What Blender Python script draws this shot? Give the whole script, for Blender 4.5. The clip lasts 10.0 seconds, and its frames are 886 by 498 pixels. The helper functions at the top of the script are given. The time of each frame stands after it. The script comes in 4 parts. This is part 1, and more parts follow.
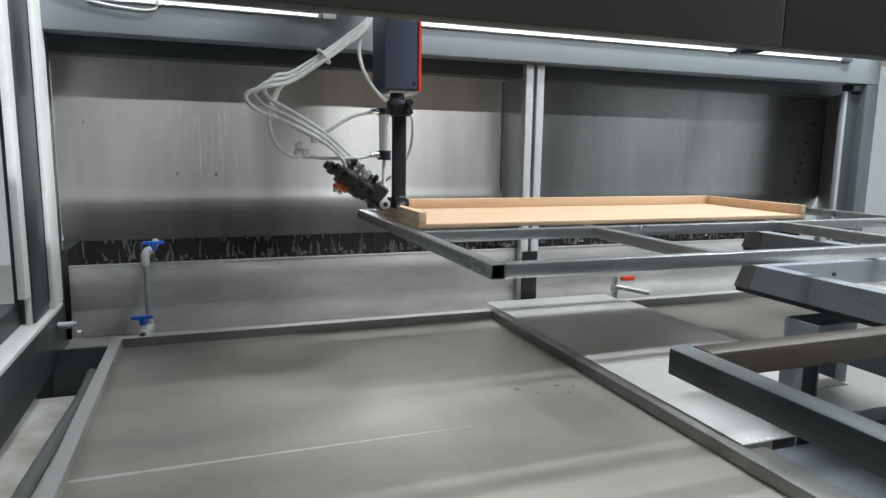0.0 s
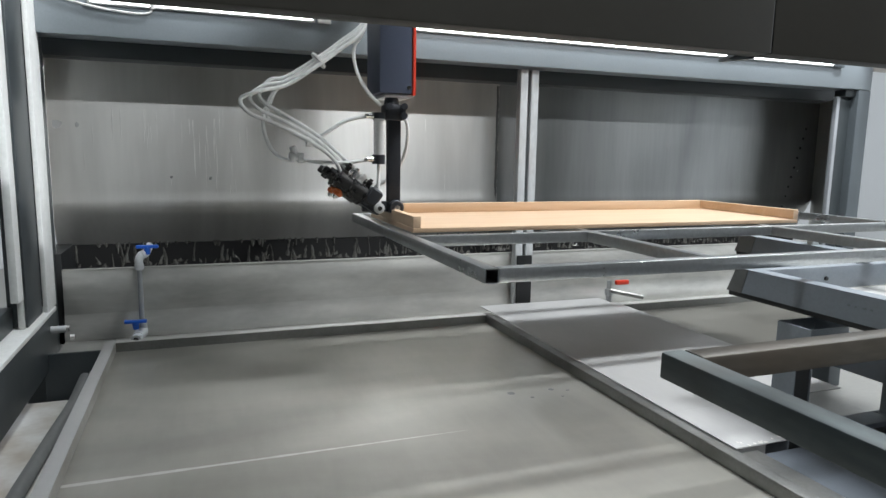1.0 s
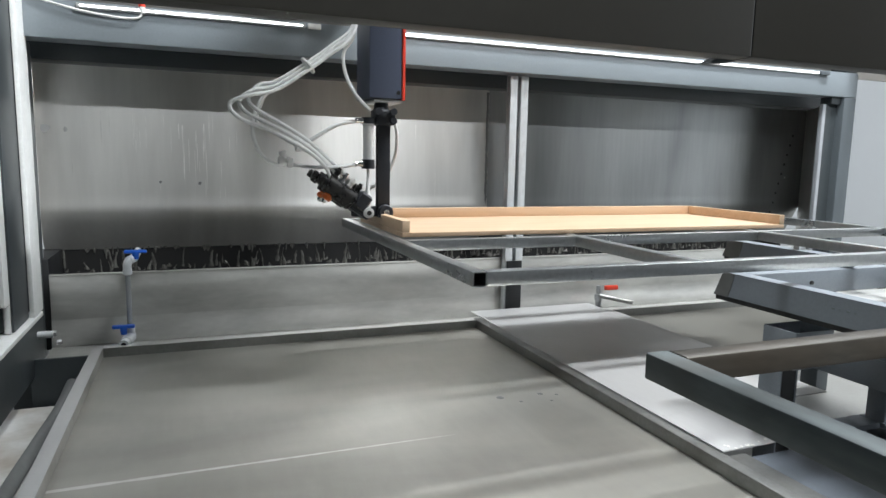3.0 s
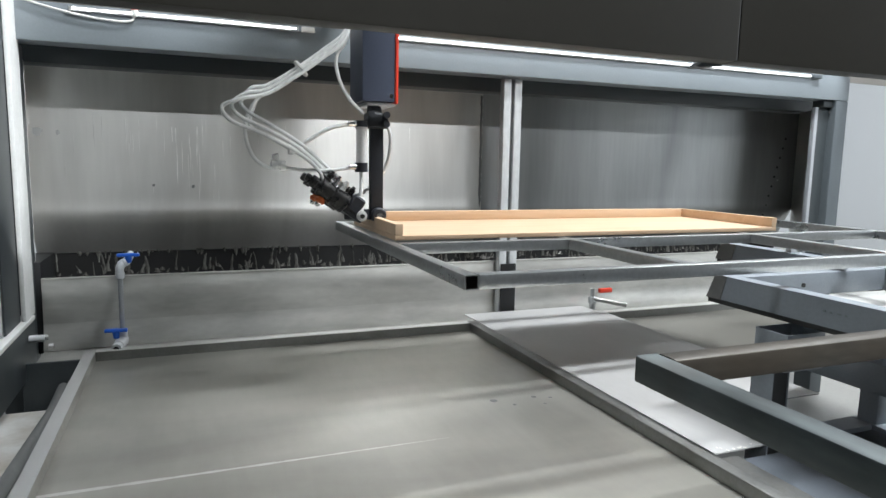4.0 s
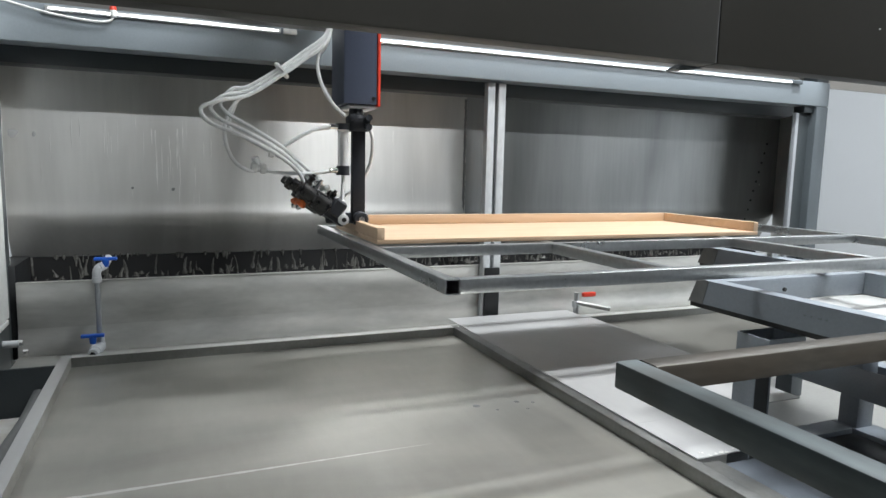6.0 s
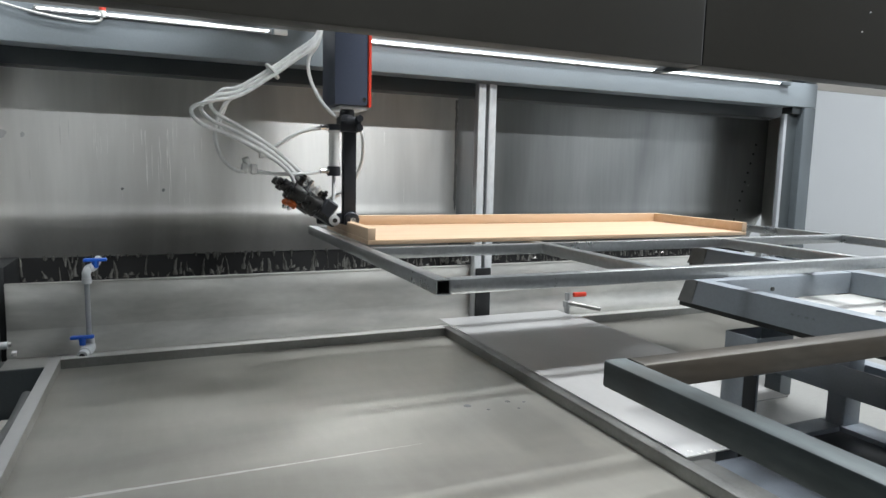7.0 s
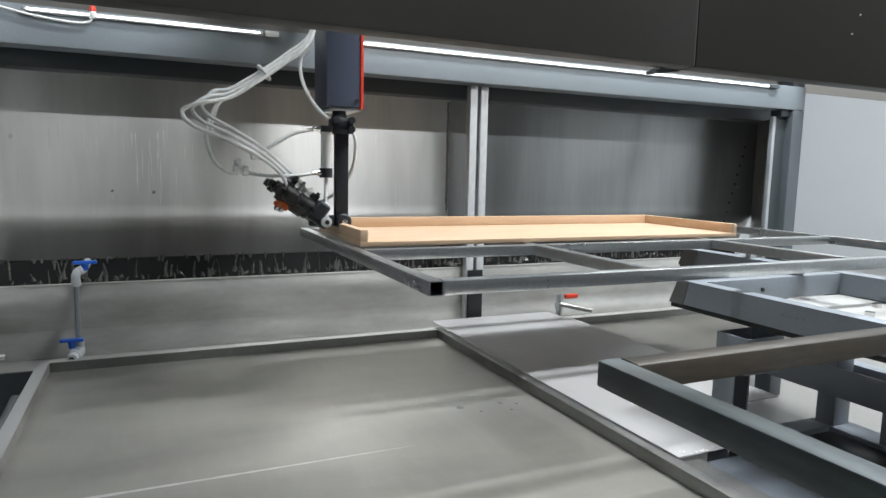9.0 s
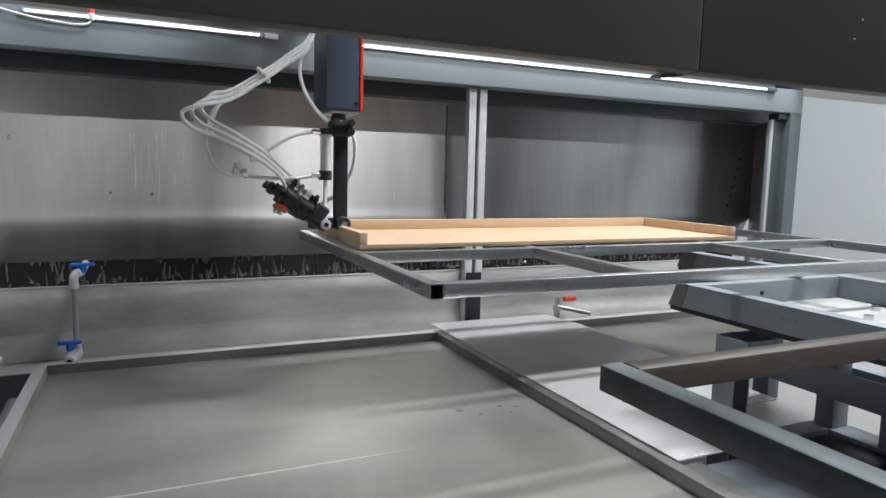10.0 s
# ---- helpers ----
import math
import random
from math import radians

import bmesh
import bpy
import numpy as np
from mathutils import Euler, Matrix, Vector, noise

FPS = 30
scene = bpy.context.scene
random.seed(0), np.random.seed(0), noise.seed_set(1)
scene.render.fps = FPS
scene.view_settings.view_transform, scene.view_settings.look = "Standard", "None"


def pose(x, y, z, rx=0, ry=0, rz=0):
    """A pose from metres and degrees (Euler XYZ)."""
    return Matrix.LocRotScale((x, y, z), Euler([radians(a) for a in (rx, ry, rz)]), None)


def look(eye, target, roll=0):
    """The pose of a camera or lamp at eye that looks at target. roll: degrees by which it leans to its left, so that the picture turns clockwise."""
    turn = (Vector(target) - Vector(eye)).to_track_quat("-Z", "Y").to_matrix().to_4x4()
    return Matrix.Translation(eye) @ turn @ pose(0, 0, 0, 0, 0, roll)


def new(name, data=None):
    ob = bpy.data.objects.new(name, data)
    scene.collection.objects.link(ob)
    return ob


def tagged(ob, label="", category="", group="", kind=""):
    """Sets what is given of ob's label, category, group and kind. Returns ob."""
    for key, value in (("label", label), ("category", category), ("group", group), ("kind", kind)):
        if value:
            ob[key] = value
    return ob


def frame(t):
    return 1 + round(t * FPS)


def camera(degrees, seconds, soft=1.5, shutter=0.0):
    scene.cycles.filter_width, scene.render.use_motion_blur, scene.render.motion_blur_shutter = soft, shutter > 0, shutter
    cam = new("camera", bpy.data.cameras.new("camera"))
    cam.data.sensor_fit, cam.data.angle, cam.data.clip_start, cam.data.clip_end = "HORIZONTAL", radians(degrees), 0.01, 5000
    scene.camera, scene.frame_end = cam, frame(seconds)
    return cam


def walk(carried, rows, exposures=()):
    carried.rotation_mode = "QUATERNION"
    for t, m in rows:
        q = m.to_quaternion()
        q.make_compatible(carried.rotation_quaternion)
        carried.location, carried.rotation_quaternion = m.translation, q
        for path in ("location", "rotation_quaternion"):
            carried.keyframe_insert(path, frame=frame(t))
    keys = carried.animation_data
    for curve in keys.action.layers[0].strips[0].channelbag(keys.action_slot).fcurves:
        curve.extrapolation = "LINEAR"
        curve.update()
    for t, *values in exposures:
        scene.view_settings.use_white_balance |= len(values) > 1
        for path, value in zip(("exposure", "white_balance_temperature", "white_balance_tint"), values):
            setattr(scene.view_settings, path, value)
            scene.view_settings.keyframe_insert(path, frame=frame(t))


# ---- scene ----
cam = camera(68.4, 10.0)
PATH = [
    (0, (0.011, 0.006, 1.287), (0.686, 1.864, 0.986), 0.9),
    (0.5, (0.012, 0.005, 1.288), (0.696, 1.861, 0.993), 1.0),
    (1, (0.013, 0.003, 1.288), (0.702, 1.858, 0.999), 1.0),
    (1.5, (0.015, 0.001, 1.287), (0.709, 1.855, 1.002), 1.0),
    (2, (0.016, -0.003, 1.285), (0.715, 1.85, 1.005), 1.0),
    (2.5, (0.015, -0.003, 1.282), (0.722, 1.848, 1.008), 1.1),
    (4, (0.024, -0.007, 1.283), (0.751, 1.838, 1.024), 1.1),
    (4.5, (0.024, -0.001, 1.283), (0.759, 1.841, 1.027), 1.2),
    (5, (0.029, 0.003, 1.284), (0.776, 1.841, 1.032), 1.3),
    (5.5, (0.038, 0.005, 1.283), (0.795, 1.84, 1.034), 1.3),
    (7, (0.039, -0.003, 1.282), (0.83, 1.818, 1.038), 1.3),
    (7.5, (0.039, 0.0, 1.283), (0.84, 1.817, 1.04), 1.3),
    (8, (0.037, -0.006, 1.281), (0.846, 1.807, 1.041), 1.4),
    (8.5, (0.032, -0.004, 1.279), (0.844, 1.808, 1.041), 1.3),
    (9, (0.035, -0.002, 1.28), (0.851, 1.808, 1.044), 1.3),
    (9.5, (0.031, -0.001, 1.28), (0.851, 1.808, 1.048), 1.3),
    (10, (0.03, 0.002, 1.282), (0.854, 1.81, 1.052), 1.4),
]
walk(cam, [(t, look(e, g, r)) for t, e, g, r in PATH], exposures=((0, 0.03), (2.5, 0.14), (4.5, 0.29), (5.5, 0.23), (7.5, 0.17), (9, 0.13), (10, 0.03)))

# ---- world, lights, exposure ----
world = bpy.data.worlds.new("hall_air")
world.use_nodes = True
world.node_tree.nodes["Background"].inputs[0].default_value = (0.75, 0.85, 1.0, 1)
world.node_tree.nodes["Background"].inputs[1].default_value = 0.008
scene.world = world


def area_lamp(name, m, sx, sy, power, color):
    d = bpy.data.lights.new(name, "AREA")
    d.shape, d.size, d.size_y, d.energy, d.color = "RECTANGLE", sx, sy, power, color
    ob = new(name, d)
    ob.matrix_world = m
    return ob


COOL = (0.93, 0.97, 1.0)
# long ceiling tubes of the hall parallel to the booth, none in view: x, y, z, length, watts
# first two placed from cast shadows, last three added as fill light
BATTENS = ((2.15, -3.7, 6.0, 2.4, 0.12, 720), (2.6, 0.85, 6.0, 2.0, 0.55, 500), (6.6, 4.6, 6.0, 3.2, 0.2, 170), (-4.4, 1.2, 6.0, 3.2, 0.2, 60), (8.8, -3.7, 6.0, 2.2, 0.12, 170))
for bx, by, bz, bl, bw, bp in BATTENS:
    area_lamp("unseen_batten_lamp", pose(bx, by, bz - 0.035), bl, bw, bp, COOL)

# ---- materials ----


def nodes_of(name):
    m = bpy.data.materials.new(name)
    m.use_nodes = True
    nt = m.node_tree
    return m, nt, nt.nodes["Principled BSDF"]


def surface(name, col, rough=0.5, metal=0.0, fine=60.0, stretch=(1, 1, 1), vary=0.10, blotch=1.6, stain=0.18, stain_col=None,
            rough_vary=0.1, bump=0.05, rand=0.0, aniso=0.0, coat=0.0, fine_rough=0.02, streak=0.0, streak_scale=(9, 1, 0.7), streak_rough=0.0, grain=None):
    """Base colour with fine grain and large soft blotches, roughness that follows them, and a little relief."""
    m, nt, p = nodes_of(name)
    N, L = nt.nodes, nt.links
    tc = N.new("ShaderNodeTexCoord")
    mp = N.new("ShaderNodeMapping")
    mp.inputs["Scale"].default_value = stretch
    L.new(tc.outputs["Object"], mp.inputs["Vector"])
    g = N.new("ShaderNodeTexNoise")
    g.inputs["Scale"].default_value, g.inputs["Detail"].default_value = fine, 5
    L.new(mp.outputs[0], g.inputs["Vector"])
    b = N.new("ShaderNodeTexNoise")
    b.inputs["Scale"].default_value, b.inputs["Detail"].default_value, b.inputs["Roughness"].default_value = blotch, 3, 0.5
    L.new(tc.outputs["Object"], b.inputs["Vector"])
    hsv = N.new("ShaderNodeMapRange")
    hsv.interpolation_type = "SMOOTHSTEP"
    hsv.inputs[1].default_value, hsv.inputs[2].default_value = 0.15, 0.85
    hsv.inputs[3].default_value, hsv.inputs[4].default_value = 1 - vary, 1 + vary
    L.new(g.outputs["Fac"], hsv.inputs[0])
    mul = N.new("ShaderNodeMix")
    mul.data_type, mul.blend_type = "RGBA", "MULTIPLY"
    mul.inputs["Factor"].default_value = 1.0
    mul.inputs[6].default_value = (*col, 1)
    L.new(hsv.outputs[0], mul.inputs[7])
    ramp = N.new("ShaderNodeMapRange")
    ramp.interpolation_type = "SMOOTHSTEP"
    ramp.inputs[1].default_value, ramp.inputs[2].default_value = 0.30, 0.85
    ramp.inputs[3].default_value, ramp.inputs[4].default_value = 0.0, stain
    L.new(b.outputs["Fac"], ramp.inputs[0])
    mix = N.new("ShaderNodeMix")
    mix.data_type = "RGBA"
    L.new(ramp.outputs[0], mix.inputs["Factor"])
    L.new(mul.outputs[2], mix.inputs[6])
    mix.inputs[7].default_value = (*(stain_col or [c * 0.35 for c in col]), 1)
    out = mix.outputs[2]
    if rand:
        oi = N.new("ShaderNodeObjectInfo")
        mr = N.new("ShaderNodeMapRange")
        mr.inputs[3].default_value, mr.inputs[4].default_value = 1 - rand, 1 + rand
        L.new(oi.outputs["Random"], mr.inputs[0])
        m2 = N.new("ShaderNodeMix")
        m2.data_type, m2.blend_type = "RGBA", "MULTIPLY"
        m2.inputs["Factor"].default_value = 1.0
        L.new(out, m2.inputs[6])
        L.new(mr.outputs[0], m2.inputs[7])
        out = m2.outputs[2]
    if streak:
        sm = N.new("ShaderNodeMapping")
        sm.inputs["Scale"].default_value = streak_scale
        L.new(tc.outputs["Object"], sm.inputs["Vector"])
        sn = N.new("ShaderNodeTexNoise")
        sn.inputs["Scale"].default_value, sn.inputs["Detail"].default_value, sn.inputs["Distortion"].default_value = 1.0, 5, 0.3
        L.new(sm.outputs[0], sn.inputs["Vector"])
        sr = N.new("ShaderNodeMapRange")
        sr.interpolation_type = "SMOOTHSTEP"
        sr.inputs[1].default_value, sr.inputs[2].default_value = 0.25, 0.78
        sr.inputs[3].default_value, sr.inputs[4].default_value = 1 - streak, 1 + streak * 0.6
        L.new(sn.outputs["Fac"], sr.inputs[0])
        m3 = N.new("ShaderNodeMix")
        m3.data_type, m3.blend_type = "RGBA", "MULTIPLY"
        m3.inputs["Factor"].default_value = 1.0
        L.new(out, m3.inputs[6])
        L.new(sr.outputs[0], m3.inputs[7])
        out = m3.outputs[2]
    L.new(out, p.inputs["Base Color"])
    add = N.new("ShaderNodeMath")
    add.operation = "ADD"
    rr = N.new("ShaderNodeMapRange")
    rr.interpolation_type = "SMOOTHSTEP"
    rr.inputs[1].default_value, rr.inputs[2].default_value = 0.2, 0.8
    rr.inputs[3].default_value, rr.inputs[4].default_value = rough - rough_vary, rough + rough_vary
    L.new(b.outputs["Fac"], rr.inputs[0])
    fr = N.new("ShaderNodeMapRange")
    fr.inputs[3].default_value, fr.inputs[4].default_value = -fine_rough, fine_rough
    L.new(g.outputs["Fac"], fr.inputs[0])
    L.new(rr.outputs[0], add.inputs[0])
    L.new(fr.outputs[0], add.inputs[1])
    rough_out = add.outputs[0]
    if streak and streak_rough:
        sa = N.new("ShaderNodeMath")
        sa.operation = "MULTIPLY_ADD"
        sa.inputs[1].default_value = streak_rough
        L.new(sn.outputs["Fac"], sa.inputs[0])
        L.new(rough_out, sa.inputs[2])
        rough_out = sa.outputs[0]
    L.new(rough_out, p.inputs["Roughness"])
    if grain:
        gv = N.new("ShaderNodeCombineXYZ")
        for k in range(3):
            gv.inputs[k].default_value = grain[k]
        L.new(gv.outputs[0], p.inputs["Tangent"])
    p.inputs["Metallic"].default_value = metal
    p.inputs["Anisotropic"].default_value = aniso
    p.inputs["Coat Weight"].default_value = coat
    if bump:
        bp_ = N.new("ShaderNodeBump")
        bp_.inputs["Strength"].default_value, bp_.inputs["Distance"].default_value = bump, 0.002
        L.new(g.outputs["Fac"], bp_.inputs["Height"])
        L.new(bp_.outputs[0], p.inputs["Normal"])
    return m


M_SHEET = surface("stainless_sheet", (0.66, 0.655, 0.635), 0.405, 1.0, 90, (0.6, 1, 0.05), 0.03, 1.1, 0.40, (0.40, 0.39, 0.355), 0.06, 0.012, aniso=0.58, streak=0.22, streak_scale=(4.5, 1, 0.8), streak_rough=0.06, grain=(0, 0, 1))
# darker M_SHEET, the right bay's weaker reflection put into the base colour
M_SHEET_DIM = surface("dim_reflection_sheet", (0.37, 0.383, 0.385), 0.34, 1.0, 90, (0.6, 1, 0.05), 0.05, 1.2, 0.40, (0.27, 0.26, 0.235), 0.07, 0.02, aniso=0.55, streak=0.38, streak_scale=(2.6, 1, 0.35), streak_rough=0.12, grain=(0, 0, 1))
M_SPLASH = surface("stainless_splash", (0.56, 0.56, 0.535), 0.36, 0.6, 60, (0.4, 1, 1), 0.06, 2.6, 0.45, (0.33, 0.32, 0.285), 0.07, 0.02, streak=0.28, streak_scale=(2.2, 1, 9))
M_TRAY = surface("stainless_tray", (0.43, 0.421, 0.385), 0.36, 0.58, 40, (1, 0.25, 1), 0.04, 1.1, 0.62, (0.235, 0.225, 0.190), 0.035, 0.0, aniso=0.65, fine_rough=0.0, streak=0.30, streak_scale=(0.9, 2.2, 1), grain=(1, 0, 0))
# tray steel with the shadow of base and board put into its colour
M_TRAY_SHADED = surface("shaded_tray", (0.185, 0.178, 0.158), 0.36, 0.45, 40, (1, 0.25, 1), 0.03, 1.4, 0.35, (0.19, 0.18, 0.155), 0.04, 0.0)
M_RIM = surface("worn_rim", (0.40, 0.395, 0.375), 0.42, 0.3, 60, (0.3, 1, 1), 0.10, 5, 0.5, (0.20, 0.185, 0.16), 0.06, 0.03)
M_RAM = surface("bright_alloy", (0.74, 0.74, 0.73), 0.32, 0.25, 120, (1, 1, 1), 0.05, 10, 0.15, None, 0.06, 0.02)
M_COVER = surface("galvanised_cover", (0.41, 0.41, 0.41), 0.45, 0.2, 80, (1, 0.3, 1), 0.03, 1.2, 0.35, (0.36, 0.35, 0.33), 0.04, 0.0, fine_rough=0.01, streak=0.14, streak_scale=(2, 1.2, 1))
M_BEAM = surface("grey_paint", (0.20, 0.228, 0.248), 0.40, 0.0, 120, (1, 1, 1), 0.05, 2.5, 0.2, None, 0.07, 0.04)
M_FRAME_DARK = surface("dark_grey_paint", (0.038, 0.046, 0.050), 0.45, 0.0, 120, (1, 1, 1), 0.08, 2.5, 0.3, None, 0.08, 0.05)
# darker than M_BEAM, the dimmer light on the corner post put into colour
M_POST = surface("mid_grey_paint", (0.085, 0.100, 0.110), 0.42, 0.0, 120, (1, 1, 1), 0.08, 2.5, 0.3, None, 0.08, 0.05)
M_UPPER = surface("grey_brown_panel", (0.19, 0.18, 0.165), 0.5, 0.0, 100, (1, 1, 1), 0.05, 1.5, 0.25, None, 0.06, 0.04)
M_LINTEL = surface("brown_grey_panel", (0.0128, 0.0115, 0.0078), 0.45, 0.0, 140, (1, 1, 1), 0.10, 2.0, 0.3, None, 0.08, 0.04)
M_SEAL = surface("white_edge_strip", (0.72, 0.73, 0.72), 0.55, 0.0, 90, (1, 1, 1), 0.06, 12, 0.16, (0.4, 0.4, 0.38), 0.06, 0.08)
M_GALV = surface("galvanised_tube", (0.52, 0.54, 0.55), 0.32, 0.92, 90, (1, 1, 1), 0.10, 5, 0.4, (0.30, 0.30, 0.29), 0.06, 0.04)
M_GALV_POST = surface("dull_zinc_tube", (0.60, 0.62, 0.63), 0.40, 0.55, 90, (1, 1, 0.3), 0.10, 5, 0.4, (0.34, 0.34, 0.33), 0.06, 0.04)
M_STEEL = surface("raw_steel_tube", (0.27, 0.275, 0.27), 0.42, 0.85, 110, (1, 1, 1), 0.10, 7, 0.5, (0.15, 0.14, 0.12), 0.08, 0.05)
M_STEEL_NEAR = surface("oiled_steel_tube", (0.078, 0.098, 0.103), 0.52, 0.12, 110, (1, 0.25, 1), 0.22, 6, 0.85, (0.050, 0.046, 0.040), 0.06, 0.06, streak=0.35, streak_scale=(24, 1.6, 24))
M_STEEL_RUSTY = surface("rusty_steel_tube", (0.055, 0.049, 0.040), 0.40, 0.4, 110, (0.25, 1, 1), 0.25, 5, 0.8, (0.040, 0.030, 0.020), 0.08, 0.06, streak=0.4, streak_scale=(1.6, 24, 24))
M_BASE = surface("blue_grey_paint", (0.25, 0.28, 0.315), 0.42, 0.0, 140, (1, 1, 1), 0.06, 3, 0.25, None, 0.07, 0.08)
# darker copy of M_BASE, shade on the lower rail put into the colour
M_RAIL = surface("shaded_blue_paint", (0.115, 0.130, 0.152), 0.45, 0.0, 120, (1, 1, 1), 0.08, 4, 0.35, None, 0.07, 0.06)
M_PLATE = surface("zinc_plate", (0.66, 0.66, 0.64), 0.42, 0.5, 60, (1, 1, 1), 0.07, 6, 0.3, (0.42, 0.41, 0.38), 0.08, 0.05)
# black parts, and plates that put shade into gaps and insides
M_BLACK = surface("black_paint_and_shade", (0.012, 0.013, 0.014), 0.45, 0.0, 90, (1, 1, 1), 0.1, 5, 0.15, (0.03, 0.03, 0.03), 0.08, 0.05)
# near-black that paints the shade of the trough, tube gap and valve mouth
M_HOLE = surface("recess_shade", (0.01, 0.01, 0.01), 0.8, 0.0, 40, (1, 1, 1), 0.1, 5, 0.1, None, 0.05, 0.0)
M_FLOOR = surface("hall_floor", (0.29, 0.29, 0.275), 0.42, 0.0, 40, (1, 1, 1), 0.06, 0.9, 0.25, (0.28, 0.26, 0.23), 0.08, 0.04)
M_WALL = surface("hall_wall", (0.60, 0.62, 0.64), 0.7, 0.0, 60, (1, 1, 1), 0.03, 0.7, 0.06, None, 0.05, 0.05)
M_CEIL = surface("hall_ceiling", (0.13, 0.132, 0.135), 0.8, 0.0, 30, (1, 1, 1), 0.04, 0.7, 0.1, None, 0.05, 0.05)
M_PARTITION = surface("dark_grey_wall", (0.07, 0.072, 0.075), 0.8, 0.0, 30, (1, 1, 1), 0.04, 0.7, 0.1, None, 0.05, 0.05)
M_PVC = surface("grey_pipe", (0.30, 0.315, 0.335), 0.4, 0.0, 60, (1, 1, 1), 0.06, 9, 0.25, None, 0.08, 0.03)
M_PVC_PALE = surface("pale_fitting", (0.58, 0.60, 0.62), 0.4, 0.0, 60, (1, 1, 1), 0.05, 9, 0.2, None, 0.08, 0.03)
M_BLUE = surface("blue_plastic", (0.01, 0.10, 0.52), 0.38, 0.0, 60, (1, 1, 1), 0.06, 14, 0.15, None, 0.07, 0.03)
M_RED = surface("red_plastic", (0.62, 0.05, 0.025), 0.38, 0.0, 60, (1, 1, 1), 0.06, 14, 0.15, None, 0.07, 0.03)
M_ORANGE = surface("orange_ring", (0.72, 0.16, 0.04), 0.38, 0.0, 60, (1, 1, 1), 0.06, 20, 0.2, None, 0.07, 0.03)
M_NAVY = surface("navy_cover", (0.045, 0.055, 0.085), 0.42, 0.0, 160, (1, 1, 1), 0.06, 4, 0.15, None, 0.07, 0.06)
M_ARM = surface("black_anodised", (0.035, 0.038, 0.045), 0.42, 0.3, 120, (1, 1, 1), 0.1, 9, 0.2, None, 0.08, 0.05)
M_GUN = surface("gun_black", (0.011, 0.011, 0.012), 0.30, 0.2, 120, (1, 1, 1), 0.15, 40, 0.5, (0.07, 0.066, 0.058), 0.1, 0.06)
M_ALU = surface("aluminium", (0.72, 0.72, 0.71), 0.34, 0.85, 120, (1, 1, 1), 0.05, 10, 0.15, None, 0.08, 0.03)
M_CHROME = surface("chrome", (0.75, 0.75, 0.75), 0.18, 1.0, 80, (1, 1, 1), 0.03, 20, 0.1, None, 0.05, 0.0)
M_DRIP = surface("dried_lacquer", (0.19, 0.186, 0.172), 0.32, 0.3, 60, (1, 1, 0.3), 0.35, 30, 0.95, (0.035, 0.033, 0.03), 0.1, 0.1)
M_DUCT = surface("white_duct", (0.66, 0.66, 0.64), 0.5, 0.0, 60, (1, 1, 1), 0.06, 7, 0.8, (0.30, 0.235, 0.16), 0.08, 0.05)
M_GREYTUBE = surface("grey_drain", (0.16, 0.165, 0.165), 0.45, 0.0, 60, (1, 1, 1), 0.08, 6, 0.2, None, 0.08, 0.03)
M_CABLE = surface("white_cable", (0.7, 0.7, 0.68), 0.5, 0.0, 60, (1, 1, 1), 0.05, 9, 0.1, None, 0.05, 0.0)


def wood_material():
    m, nt, p = nodes_of("pale_pine")
    N, L = nt.nodes, nt.links
    tc = N.new("ShaderNodeTexCoord")
    mp = N.new("ShaderNodeMapping")
    mp.inputs["Scale"].default_value = (0.7, 9, 9)
    L.new(tc.outputs["Object"], mp.inputs["Vector"])
    n1 = N.new("ShaderNodeTexNoise")
    n1.inputs["Scale"].default_value, n1.inputs["Detail"].default_value, n1.inputs["Distortion"].default_value = 3.0, 6, 0.8
    L.new(mp.outputs[0], n1.inputs["Vector"])
    ramp = N.new("ShaderNodeValToRGB")
    ramp.color_ramp.elements[0].position, ramp.color_ramp.elements[0].color = 0.3, (0.60, 0.415, 0.265, 1)
    ramp.color_ramp.elements[1].position, ramp.color_ramp.elements[1].color = 0.7, (0.68, 0.50, 0.345, 1)
    L.new(n1.outputs["Fac"], ramp.inputs[0])
    L.new(ramp.outputs[0], p.inputs["Base Color"])
    p.inputs["Roughness"].default_value = 0.45
    b = N.new("ShaderNodeBump")
    b.inputs["Strength"].default_value, b.inputs["Distance"].default_value = 0.15, 0.001
    L.new(n1.outputs["Fac"], b.inputs["Height"])
    L.new(b.outputs[0], p.inputs["Normal"])
    return m


M_WOOD = wood_material()


def emitter(name, col, strength):
    m, nt, p = nodes_of(name)
    p.inputs["Base Color"].default_value = (*col, 1)
    p.inputs["Emission Color"].default_value = (*col, 1)
    p.inputs["Emission Strength"].default_value = strength
    return m


M_LED = emitter("led_diffuser", (0.92, 0.97, 1.0), 7.0)
M_BATTEN = emitter("batten_diffuser", (0.93, 0.97, 1.0), 6.0)


def clear(name, col, rough, ior=1.45):
    m, nt, p = nodes_of(name)
    p.inputs["Base Color"].default_value = (*col, 1)
    p.inputs["Roughness"].default_value = rough
    p.inputs["Transmission Weight"].default_value = 1.0
    p.inputs["IOR"].default_value = ior
    return m


# dimness of the view beyond the pane, put into the glass colour
M_GLASS = clear("darkened_glass", (0.09, 0.11, 0.11), 0.02)


